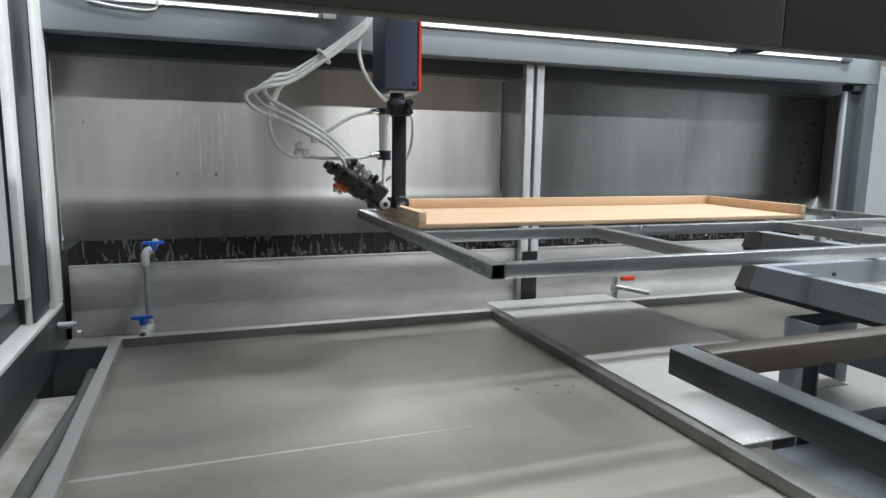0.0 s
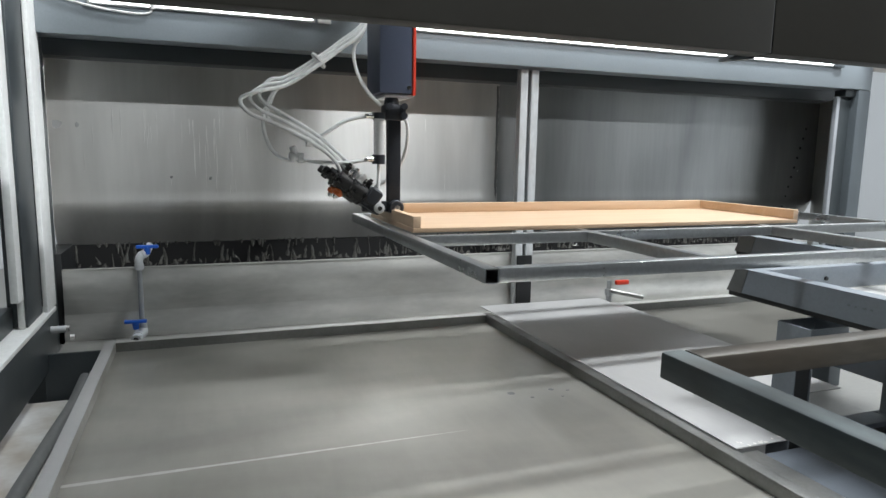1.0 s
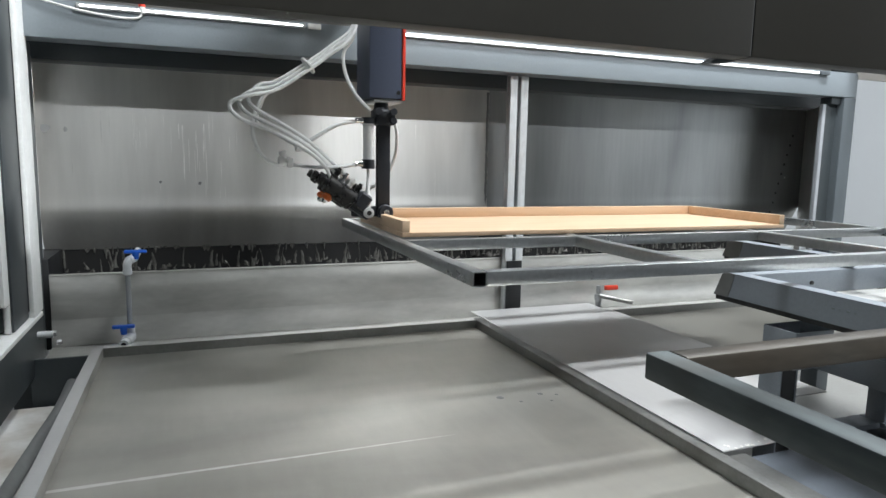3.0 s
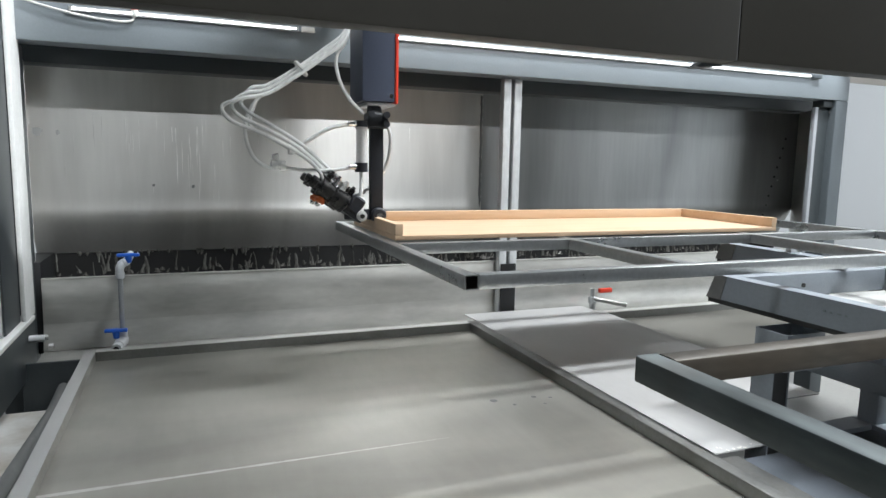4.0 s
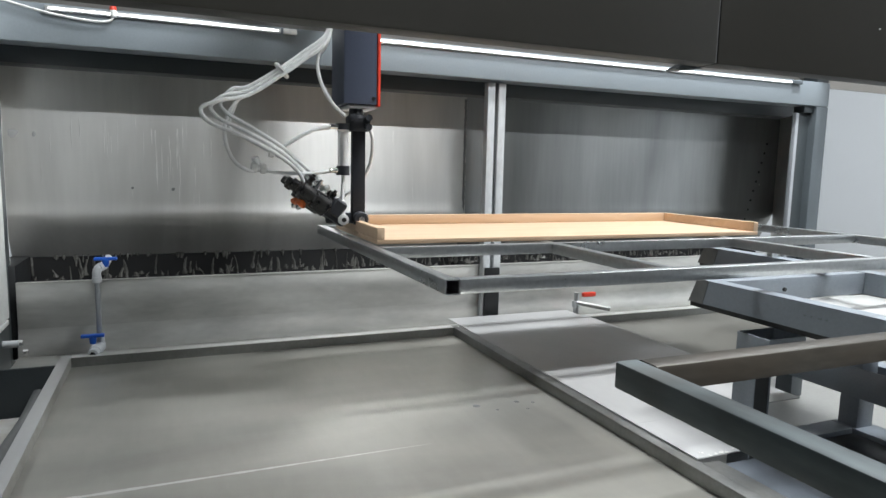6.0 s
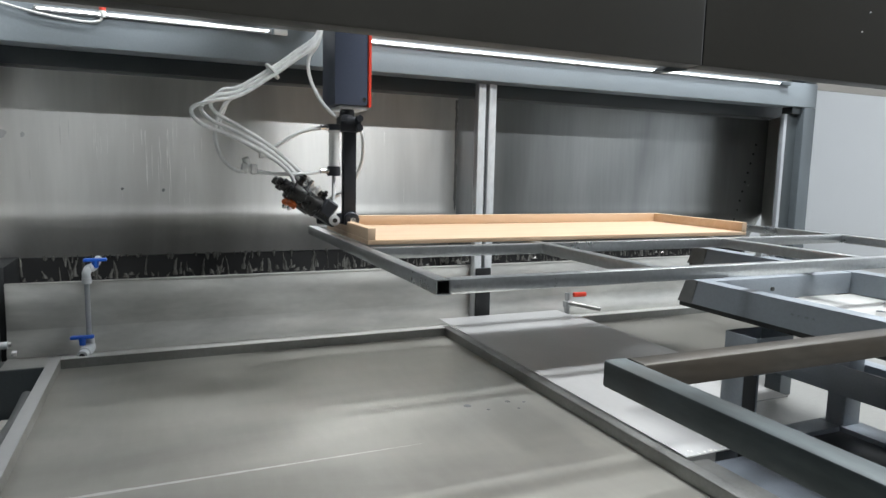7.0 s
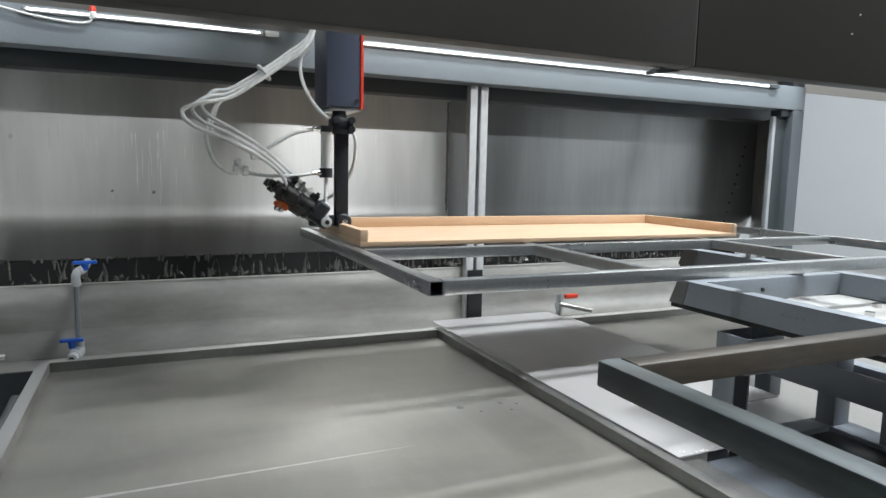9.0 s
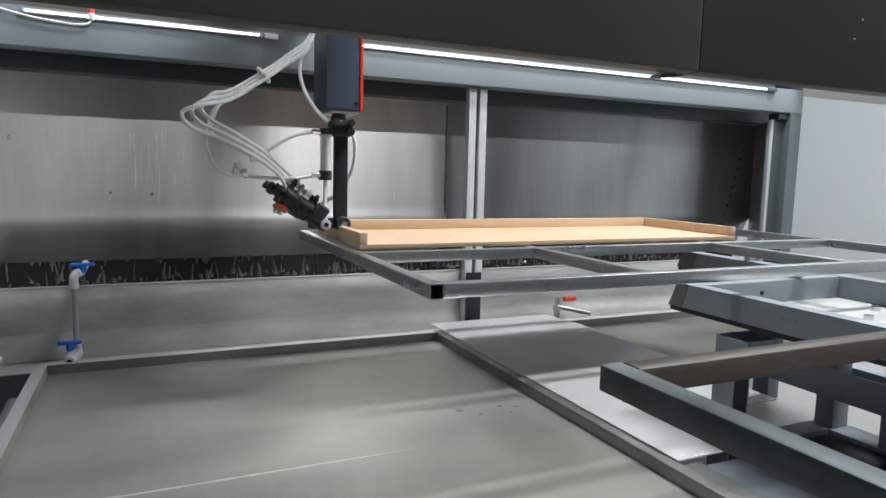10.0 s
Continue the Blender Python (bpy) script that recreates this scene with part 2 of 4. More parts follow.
def hose_material():
    m, nt, p = nodes_of("milky_hose")
    N, L = nt.nodes, nt.links
    n = N.new("ShaderNodeTexNoise")
    n.inputs["Scale"].default_value = 25
    r = N.new("ShaderNodeMapRange")
    r.inputs[3].default_value, r.inputs[4].default_value = 0.0, 0.35
    L.new(n.outputs["Fac"], r.inputs[0])
    L.new(r.outputs[0], p.inputs["Transmission Weight"])
    p.inputs["Base Color"].default_value = (0.86, 0.87, 0.86, 1)
    p.inputs["Roughness"].default_value = 0.22
    p.inputs["IOR"].default_value = 1.35
    return m


M_HOSE = hose_material()

# ---- mesh helpers ----


def add_box(bm, lo, hi, bevel=0.0, seg=1):
    lo, hi = Vector(lo), Vector(hi)
    c, s = (lo + hi) / 2, hi - lo
    ret = bmesh.ops.create_cube(bm, size=1.0, matrix=Matrix.LocRotScale(c, None, s))
    if bevel:
        edges = list({e for v in ret["verts"] for e in v.link_edges})
        bmesh.ops.bevel(bm, geom=edges, offset=bevel, segments=seg, profile=0.6, affect="EDGES")
    return bm


def box(lo, hi, bevel=0.0015, seg=2):
    return add_box(bmesh.new(), lo, hi, bevel, seg)


def add_cyl(bm, a, b, r1, r2=None, n=20):
    a, b = Vector(a), Vector(b)
    d = b - a
    m = Matrix.Translation((a + b) / 2) @ d.to_track_quat("Z", "Y").to_matrix().to_4x4()
    bmesh.ops.create_cone(bm, cap_ends=True, cap_tris=False, segments=n, radius1=r1, radius2=r1 if r2 is None else r2, depth=d.length, matrix=m)
    return bm


def cyl(a, b, r1, r2=None, n=20):
    return add_cyl(bmesh.new(), a, b, r1, r2, n)


def turned(axis_a, axis_b, profile, n=20):
    """A turned body: profile rows of (distance along the axis, radius)."""
    a, b = Vector(axis_a), Vector(axis_b)
    d = (b - a).normalized()
    u = d.orthogonal().normalized()
    v = d.cross(u)
    bm = bmesh.new()
    rings = []
    for s, r in profile:
        rings.append([bm.verts.new(a + d * s + (u * math.cos(k * math.tau / n) + v * math.sin(k * math.tau / n)) * r) for k in range(n)])
    for r0, r1 in zip(rings, rings[1:]):
        for k in range(n):
            bm.faces.new((r0[k], r0[(k + 1) % n], r1[(k + 1) % n], r1[k]))
    bm.faces.new(rings[0][::-1])
    bm.faces.new(rings[-1])
    return bm


def spline(points, steps=10):
    p = [Vector(q) for q in points]
    p = [p[0] * 2 - p[1]] + p + [p[-1] * 2 - p[-2]]
    out = []
    for i in range(1, len(p) - 2):
        for k in range(steps):
            t = k / steps
            a, b, c, d = p[i - 1], p[i], p[i + 1], p[i + 2]
            out.append(0.5 * ((2 * b) + (c - a) * t + (2 * a - 5 * b + 4 * c - d) * t * t + (3 * b - a - 3 * c + d) * t ** 3))
    out.append(p[-2])
    return out


def add_sweep(bm, pts, r, n=10):
    pts = [Vector(q) for q in pts]
    up = None
    rings = []
    for i, q in enumerate(pts):
        d = (pts[min(i + 1, len(pts) - 1)] - pts[max(i - 1, 0)]).normalized()
        if up is None:
            up = d.orthogonal().normalized()
        up = (up - d * up.dot(d)).normalized()
        v = d.cross(up)
        rings.append([bm.verts.new(q + (up * math.cos(k * math.tau / n) + v * math.sin(k * math.tau / n)) * r) for k in range(n)])
    for r0, r1 in zip(rings, rings[1:]):
        for k in range(n):
            bm.faces.new((r0[k], r0[(k + 1) % n], r1[(k + 1) % n], r1[k]))
    bm.faces.new(rings[0][::-1])
    bm.faces.new(rings[-1])
    return bm


def sweep(points, r, n=10, steps=10):
    return add_sweep(bmesh.new(), spline(points, steps), r, n)


def square_tube(a, b, w, h, wall=0.002, rnd=0.003):
    """A hollow rectangular tube from a to b along x, y or z with rounded edges and open ends."""
    a, b = Vector(a), Vector(b)
    d = (b - a).normalized()
    if abs(d.z) > 0.5:
        u, v = Vector((1, 0, 0)), Vector((0, 1, 0))
    else:
        v = Vector((0, 0, 1))
        u = d.cross(v)
    def ring(w_, h_, r_):
        out = []
        for cx, cy, a0 in ((1, 1, 0), (-1, 1, 90), (-1, -1, 180), (1, -1, 270)):
            for k in range(3):
                t = radians(a0 + 45 * k)
                out.append((cx * (w_ / 2 - r_) + r_ * math.cos(t), cy * (h_ / 2 - r_) + r_ * math.sin(t)))
        return out
    outer, inner = ring(w, h, rnd), ring(w - 2 * wall, h - 2 * wall, max(rnd - wall, 0.0008))
    bm = bmesh.new()
    loops = []
    for prof in (outer, inner):
        for e in (a, b):
            loops.append([bm.verts.new(e + u * p + v * q) for p, q in prof])
    oa, ob_, ia, ib = loops
    n = len(oa)
    for k in range(n):
        j = (k + 1) % n
        bm.faces.new((oa[k], oa[j], ob_[j], ob_[k]))
        bm.faces.new((ia[j], ia[k], ib[k], ib[j]))
        bm.faces.new((oa[j], oa[k], ia[k], ia[j]))
        bm.faces.new((ob_[k], ob_[j], ib[j], ib[k]))
    return bm


def mesh_of(name, bm, material, smooth=True):
    bmesh.ops.recalc_face_normals(bm, faces=bm.faces)
    me = bpy.data.meshes.new(name)
    bm.to_mesh(me)
    bm.free()
    me.materials.append(material)
    if smooth:
        me.polygons.foreach_set("use_smooth", [True] * len(me.polygons))
        me.set_sharp_from_angle(angle=radians(32))
    return me


def thing(name, label, category, group="", kind="", at=(0, 0, 0)):
    ob = new(name)
    ob.empty_display_size = 0.05
    ob.location = at
    return tagged(ob, label, category, group, kind)


def part(name, bm, material, parent, label=""):
    """One mesh, given in world places, under its thing or part."""
    ob = new(name, mesh_of(name, bm, material))
    ob.parent = parent
    base = Vector((0, 0, 0))
    q = parent
    while q is not None:
        base += q.location
        q = q.parent
    ob.data.transform(Matrix.Translation(-base))
    return tagged(ob, label)


def solid(name, bm, material, label, category, kind="", group=""):
    return tagged(new(name, mesh_of(name, bm, material)), label, category, group, kind)


# ---- hall ----
solid("floor", box((-6, -6, -0.1), (10, 8, 0), 0), M_FLOOR, "pale smooth factory hall floor with worn marks", "floor", "structure")
# ceiling, south and west walls unseen, their tones set for bounce and reflections
solid("ceiling", box((-6, -6, 6.5), (10, 8, 6.6), 0), M_CEIL, "grey factory hall ceiling", "ceiling", "structure")
solid("wall_north", box((-6, 8, 0), (10, 8.15, 6.5), 0), M_WALL, "white painted hall wall", "wall", "structure")
solid("wall_south", box((-6, -6.15, 0), (10, -6, 6.5), 0), M_CEIL, "grey painted hall wall", "wall", "structure")
# unseen, added behind the camera to block the front batten's low light
solid("light_block_partition", box((-5.9, -1.7, 0), (4.6, -1.6, 3.2), 0), M_PARTITION, "unseen dark grey partition added to block lamp light", "wall", "structure")
solid("wall_west", box((-6.15, -6, 0), (-6, 8, 6.5), 0), M_WALL, "white painted hall wall", "wall", "structure")
solid("wall_east", box((10, -6, 0), (10.15, 8, 6.5), 0), M_WALL, "white painted hall wall", "wall", "structure")
# housings for the unseen lamps, the fill lamps included
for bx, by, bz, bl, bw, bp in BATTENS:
    lamp = thing("unseen_batten", "unseen long white light batten under the ceiling", "ceiling lamp", "hall battens", at=(bx, by, 6.5))
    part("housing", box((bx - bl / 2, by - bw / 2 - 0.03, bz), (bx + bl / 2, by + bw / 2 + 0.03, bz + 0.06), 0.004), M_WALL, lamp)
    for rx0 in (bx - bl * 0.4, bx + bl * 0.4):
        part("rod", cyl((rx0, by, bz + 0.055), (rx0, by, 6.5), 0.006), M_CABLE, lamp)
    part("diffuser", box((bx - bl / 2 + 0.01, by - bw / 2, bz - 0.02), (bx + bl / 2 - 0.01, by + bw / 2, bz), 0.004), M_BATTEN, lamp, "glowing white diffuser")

# ---- booth: frame, sheets, lintel ----
YF = 2.60          # front of the rear frame
YS = 2.90          # rear sheet
booth = thing("spray_booth", "grey steel spray booth lined with stainless sheets", "spray booth", kind="structure", at=(1.4, 2.6, 0))
part("top_beam", box((-0.56, YF, 1.668), (3.438, YF + 0.11, 1.798), 0.006), M_BEAM, booth, "blue-grey painted top beam")
part("rear_beam", box((-0.56, YF + 0.20, 1.62), (3.438, YS + 0.10, 1.72), 0.004), M_FRAME_DARK, booth, "dark rear beam")
part("upper_panel", box((-0.62, 2.722, 1.79), (4.7, 2.730, 1.98), 0.001), M_UPPER, booth, "grey-brown panel above the top beam")
part("upper_post", box((3.348, YF + 0.01, 1.799), (3.438, YF + 0.10, 1.95), 0.004), M_FRAME_DARK, booth)
part("upper_post", box((-0.56, YF + 0.03, 1.799), (-0.49, YF + 0.11, 1.95), 0.004), M_FRAME_DARK, booth)
part("top_rail", box((3.348, 0.53, 1.951), (3.438, 2.72, 2.05), 0.004), M_FRAME_DARK, booth)
part("front_post", box((3.348, 0.53, 0), (3.438, 0.61, 1.95), 0.004), M_FRAME_DARK, booth)
part("corner_post", box((3.348, YF, 0), (3.438, YF + 0.11, 1.667), 0.006), M_POST, booth, "grey corner post, coloured darker for its dim light")
part("corner_post", box((-0.60, YF + 0.02, 0), (-0.50, YF + 0.14, 1.667), 0.006), M_FRAME_DARK, booth)
part("bracket", box((3.278, YF + 0.02, 1.630), (3.347, YF + 0.09, 1.667), 0.004), M_FRAME_DARK, booth)
ZB = 1.065         # bend of the rear sheets


def bent_sheet(x0, x1, t=0.003):
    """Rear sheet: upright, then bent back towards the trough below the bend."""
    prof = [(YS, 1.619), (YS, ZB + 0.060), (YS - 0.0008, ZB + 0.040), (YS - 0.0026, ZB + 0.022), (YS - 0.0038, ZB + 0.010), (YS - 0.0036, ZB), (YS - 0.0005, ZB - 0.014), (YS + 0.018, ZB - 0.050), (YS + 0.085, 0.895)]
    bm = bmesh.new()
    rows = []
    for y, z in prof:
        rows.append([bm.verts.new((x0, y, z)), bm.verts.new((x1, y, z)), bm.verts.new((x1, y + t, z)), bm.verts.new((x0, y + t, z))])
    for a, b in zip(rows, rows[1:]):
        for k in range(4):
            bm.faces.new((a[k], a[(k + 1) % 4], b[(k + 1) % 4], b[k]))
    bm.faces.new(rows[0])
    bm.faces.new(rows[-1][::-1])
    return bm


part("rear_sheet", bent_sheet(-0.54, 1.362), M_SHEET, booth, "brushed stainless rear sheet with run marks")
part("rear_sheet", bent_sheet(1.3625, 1.47), M_SHEET_DIM, booth, "narrow stainless filler sheet")
blue = part("rear_sheet", bent_sheet(1.4705, 3.43), M_SHEET_DIM, booth, "bluish stainless sheet coloured darker for weak reflection, with run marks")
# ragged dark strip along the joint of the two sheets
bm = bmesh.new()
rng = random.Random(3)
prev = None
for k in range(41):
    z = 1.07 + 0.0135 * k
    a, b = 1.352 - rng.uniform(0, 0.005), 1.360 + rng.uniform(0, 0.003)
    row = [bm.verts.new((a, YS - 0.0005, z)), bm.verts.new(((a + b) / 2, YS - 0.004, z)), bm.verts.new((b, YS - 0.0005, z))]
    if prev:
        for q in (0, 1):
            bm.faces.new((prev[q], prev[q + 1], row[q + 1], row[q]))
    prev = row
part("joint_line", bm, M_GREYTUBE, booth, "ragged dark line along the sheet joint")


def slant(lo, hi, t, z0, z1):
    """An upright sheet between two plan points."""
    a, b = Vector((*lo, 0)), Vector((*hi, 0))
    n = (b - a).cross(Vector((0, 0, 1))).normalized() * t
    bm = bmesh.new()
    vs = []
    for z in (z0, z1):
        for q in (a, b, b + n, a + n):
            vs.append(bm.verts.new((q.x, q.y, z)))
    for f in ((3, 2, 1, 0), (4, 5, 6, 7), (0, 1, 5, 4), (1, 2, 6, 5), (2, 3, 7, 6), (3, 0, 4, 7)):
        bm.faces.new([vs[i] for i in f])
    return bm


part("return_sheet", slant((3.43, YS), (3.262, YF + 0.066), -0.003, 0.60, 1.619), M_SHEET, booth, "stainless return sheet")
part("return_sheet", slant((-0.54, YS), (-0.50, YF + 0.14), 0.003, 0.60, 1.619), M_SHEET, booth)
for k in range(9):
    z = 1.02 + 0.056 * k
    rx_ = 3.206 + 0.0163 * k
    part("rivet", turned((rx_, YS - 0.001, z), (rx_, YS - 0.02, z), ((0, 0.0075), (0.002, 0.007), (0.004, 0.003)), 10), M_BLACK, blue)
part("edge_strip", box((3.238, YF + 0.035, 0.62), (3.260, YF + 0.06, 1.629), 0.002), M_PVC, booth, "white edge strip")
part("flange", box((3.2625, YF + 0.045, 0.62), (3.3475, YF + 0.06, 1.629), 0.001), M_FRAME_DARK, booth)

post = thing("twin_post", "pair of bare galvanised square tubes standing before the sheets", "post", at=(1.39, 2.66, 0.575))
part("tube", square_tube((1.3625, 2.66, 0.575), (1.3625, 2.66, 1.66), 0.036, 0.04), M_GALV_POST, post)
part("tube", square_tube((1.4155, 2.66, 0.575), (1.4155, 2.66, 1.66), 0.036, 0.04), M_GALV_POST, post)
# added plate, black where the foot of the post looks dark
part("cover", box((1.351, 2.628, 0.575), (1.425, 2.639, 0.835), 0.002), M_BLACK, post, "black plate standing in for the dark post foot")
# dark strip put in for the shade between the tubes
part("backing", box((1.381, 2.67, 0.575), (1.397, 2.68, 1.66), 0), M_HOLE, post)

lintel = thing("front_lintel", "dark brown-grey sheet lintel over the booth opening", "lintel", kind="structure", at=(0.5, 0.51, 1.388))
# panels run on unseen far above the opening, to block the front batten
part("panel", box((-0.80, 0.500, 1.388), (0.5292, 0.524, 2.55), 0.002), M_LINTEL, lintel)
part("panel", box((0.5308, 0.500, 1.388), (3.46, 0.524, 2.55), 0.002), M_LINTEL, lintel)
part("joint_bead", box((0.5294, 0.5015, 1.389), (0.5306, 0.523, 2.54), 0), M_PARTITION, lintel)
br = bmesh.new()
rows = [[br.verts.new((x, y, z)) for y in (0.5245, 0.540)] for x, z in ((0.502, 1.3850), (0.506, 1.3838), (0.534, 1.3872), (0.534, 1.394), (0.520, 1.394))]
for a, b in zip(rows, rows[1:] + rows[:1]):
    br.faces.new((a[0], a[1], b[1], b[0]))
for k in (0, 1):
    br.faces.new([r[k] for r in rows])
part("joint_bracket", br, M_POST, lintel, "dark bent bracket under the panel joint")
for sx, sz in ((0.757, 1.443), (0.768, 1.465)):
    part("screw", cyl((sx, 0.5, sz), (sx, 0.4988, sz), 0.0009, None, 8), M_RAM, lintel)

# led strip along the top beam
led = thing("led_strip", "thin glowing strip lamp along the top beam", "strip lamp", at=(1.2, YF, 1.785))
for x0, x1 in ((-0.33, 0.44), (0.80, 3.135)):
    rail = part("channel", box((x0, YF - 0.010, 1.773), (x1, YF - 0.001, 1.790), 0.001), M_ALU, led)
    part("diffuser", box((x0 + 0.01, YF - 0.015, 1.7790), (x1 - 0.01, YF - 0.0105, 1.7845), 0.0015), M_LED, rail, "glowing white diffuser")
part("end_clip", box((3.137, YF - 0.02, 1.772), (3.20, YF - 0.001, 1.790), 0.003), M_POST, led, "dark end clip")
part("feed_clip", box((0.45, YF - 0.014, 1.772), (0.50, YF - 0.001, 1.792), 0.003), M_CABLE, led, "white feed clip")

# ---- left side: window wall ----
side = thing("side_window", "dark steel side frame with a darkened pane and white edge strips", "window", kind="structure", at=(-0.53, 2.2, 0.7))
part("stile", box((-0.56, 2.295, 0.73), (-0.506, 2.493, 1.95), 0.004), M_FRAME_DARK, side)
part("edge_strip", box((-0.505, 2.495, 0.730), (-0.490, 2.632, 1.95), 0.003), M_SEAL, side, "white edge strip")
part("edge_strip", box((-0.53, 2.215, 0.825), (-0.508, 2.275, 1.95), 0.003), M_SEAL, side, "white edge strip")
part("bead", box((-0.53, 2.282, 0.73), (-0.512, 2.292, 1.95), 0.001), M_ALU, side)
part("rail", box((-0.56, 0.3, 0.54), (-0.488, 2.61, 0.712), 0.005), M_FRAME_DARK, side)
part("rail_cap", box((-0.56, 0.3, 0.7125), (-0.487, 2.61, 0.728), 0.003), M_SEAL, side, "pale rail cap")
part("sill", box((-0.60, 0.3, 0.7285), (-0.545, 2.29, 0.80), 0.004), M_FRAME_DARK, side)
pane = part("pane", box((-0.585, 0.3, 0.80), (-0.579, 2.213, 1.95), 0), M_GLASS, side, "glass pane darkened for the dim view through it")
pane.visible_shadow = False
part("upper_stile", box((-0.56, 0.53, 0.801), (-0.506, 0.61, 1.95), 0.004), M_FRAME_DARK, side)
part("top_rail", box((-0.60, 0.53, 1.951), (-0.487, 2.72, 2.05), 0.004), M_FRAME_DARK, side)

# ---- trough, tray, cover sheets ----
trough = thing("water_trough", "stainless water trough with a straight front apron", "trough", at=(1.4, 2.58, 0))
part("apron", box((-0.478, 2.690, 0.575), (3.33, 2.694, 0.836), 0.001), M_SPLASH, trough)
part("lip", box((-0.478, 2.6875, 0.8365), (3.33, 2.715, 0.841), 0.001), M_SPLASH, trough)
part("flange", box((-0.478, 2.476, 0.565), (3.33, 2.6895, 0.575), 0.002), M_SPLASH, trough)
bm = bmesh.new()
fold = [(2.6895 - 0.022 * math.sin(k / 8 * math.pi / 2) ** 2, 0.672 - 0.0955 * k / 8) for k in range(9)]
ends = [[bm.verts.new((x, y, z)) for y, z in fold + [(2.6895, 0.5765)]] for x in (-0.478, 3.33)]
for k in range(9):
    bm.faces.new((ends[0][k], ends[0][k + 1], ends[1][k + 1], ends[1][k]))
part("fold", bm, M_SPLASH, trough, "soft fold at the apron's foot")
# black plate added to close a bright sliver at the trough's left end
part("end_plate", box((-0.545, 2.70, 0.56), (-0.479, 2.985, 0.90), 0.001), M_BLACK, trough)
# back and bottom coloured black for the shade in the slot
part("back_plate", box((-0.53, YS + 0.092, 0.56), (3.42, YS + 0.096, 0.93), 0), M_HOLE, trough, "black back plate, the slot's shade put into its colour")
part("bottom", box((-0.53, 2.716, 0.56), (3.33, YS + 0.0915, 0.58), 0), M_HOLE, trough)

bm = bmesh.new()
rng = random.Random(7)
x = -0.5
while x < 3.2:
    tall = rng.random()
    h = 0.014 + 0.080 * tall ** 2.0
    w = rng.uniform(0.0025, 0.010) * (1.4 if tall < 0.3 else 1.0)
    lean = rng.uniform(-0.014, 0.014)
    y = YS + 0.0912
    z0 = 0.785 + rng.uniform(0, 0.035)
    n = 5
    prev = None
    for k in range(n + 1):
        t = k / n
        ww = w * (1.1 - 0.8 * t) * rng.uniform(0.5, 1.5)
        cx, cz = x + lean * t * t + rng.uniform(-0.001, 0.001), z0 + h * t
        row = [bm.verts.new((cx - ww, y, cz)), bm.verts.new((cx, y - 0.004 * (1 - t) - 0.001, cz)), bm.verts.new((cx + ww, y, cz))]
        if prev:
            for i in (0, 1):
                bm.faces.new((prev[i], prev[i + 1], row[i + 1], row[i]))
        prev = row
    x += rng.uniform(0.004, 0.038)
x = -0.5
while x < 3.4:
    w, h = rng.uniform(0.003, 0.012), 0.004 + 0.04 * rng.random() ** 2.2
    prev = None
    for k in range(6):
        t = k / 5
        ww = w * (1.0 - 0.75 * t ** 1.5) * rng.uniform(0.75, 1.25)
        row = [bm.verts.new((x + o, YS + 0.0835 - d, 0.905 - (h + 0.01) * t)) for o, d in ((-ww, 0), (0, 0.002 + 0.003 * t), (ww, 0))]
        if prev:
            for i in (0, 1):
                bm.faces.new((prev[i], prev[i + 1], row[i + 1], row[i]))
        prev = row
    x += rng.uniform(0.010, 0.030) if rng.random() < 0.6 else rng.uniform(0.04, 0.11)
solid("lacquer_runs", bm, M_DRIP, "dried pale lacquer runs on the black trough back", "runs", "stuff")


def pan(name, x0, x1, y0, y1, zt, zf, lip, mat_floor, mat_rim, label):
    t = thing(name, label, "tray", at=((x0 + x1) / 2, (y0 + y1) / 2, 0))
    part("bottom", box((x0, y0, zf - 0.003), (x1, y1, zf), 0), mat_floor, t)
    for k, (a, b) in enumerate((((x0 - lip, y0 - lip), (x0, y1 + lip)), ((x1, y0 - lip), (x1 + lip, y1 + lip)), ((x0, y1), (x1, y1 + lip)), ((x0, y0 - lip), (x1, y0)))):
        # M_STEEL sides dark for shade, back and left caps bright for lit tops
        rim = part("rim", box((*a, zf - 0.03), (*b, zt - 0.0025), 0.001), mat_rim if k == 0 else M_STEEL, t)
        part("rim_cap", box((*a, zt - 0.002), (*b, zt), 0.0008), M_PLATE if k == 2 else M_COVER if k == 0 else M_STEEL, rim, "thin rim cap, the rim's lit top put into colour")
    return t


tray = pan("catch_tray", -0.284, 1.118, 0.50, 2.44, 0.622, 0.588, 0.034, M_TRAY, M_RIM, "wide shallow stainless catch tray with soft darker blotches")
pan("catch_tray", 1.80, 3.2, 1.72, 2.44, 0.622, 0.588, 0.034, M_TRAY_SHADED, M_RIM, "stainless catch tray behind the work frame, coloured darker for shade")

part("flange", box((1.1525, 0.47, 0.610), (1.215, 1.098, 0.614), 0.001), M_STEEL, tray, "stained tray flange")
bm = bmesh.new()
rng = random.Random(5)
prev = None
for k in range(40):
    x = -0.283 + 0.0235 * k
    w = rng.uniform(0.004, 0.0075) * (1 - (k / 40) ** 2)
    row = [bm.verts.new((x, 1.467 - w, 0.5881)), bm.verts.new((x, 1.467, 0.58822)), bm.verts.new((x, 1.467 + w, 0.5881))]
    if prev:
        for q in (0, 1):
            bm.faces.new((prev[q], prev[q + 1], row[q + 1], row[q]))
    prev = row
part("weld_line", bm, M_PLATE, tray, "bright weld line across the tray")
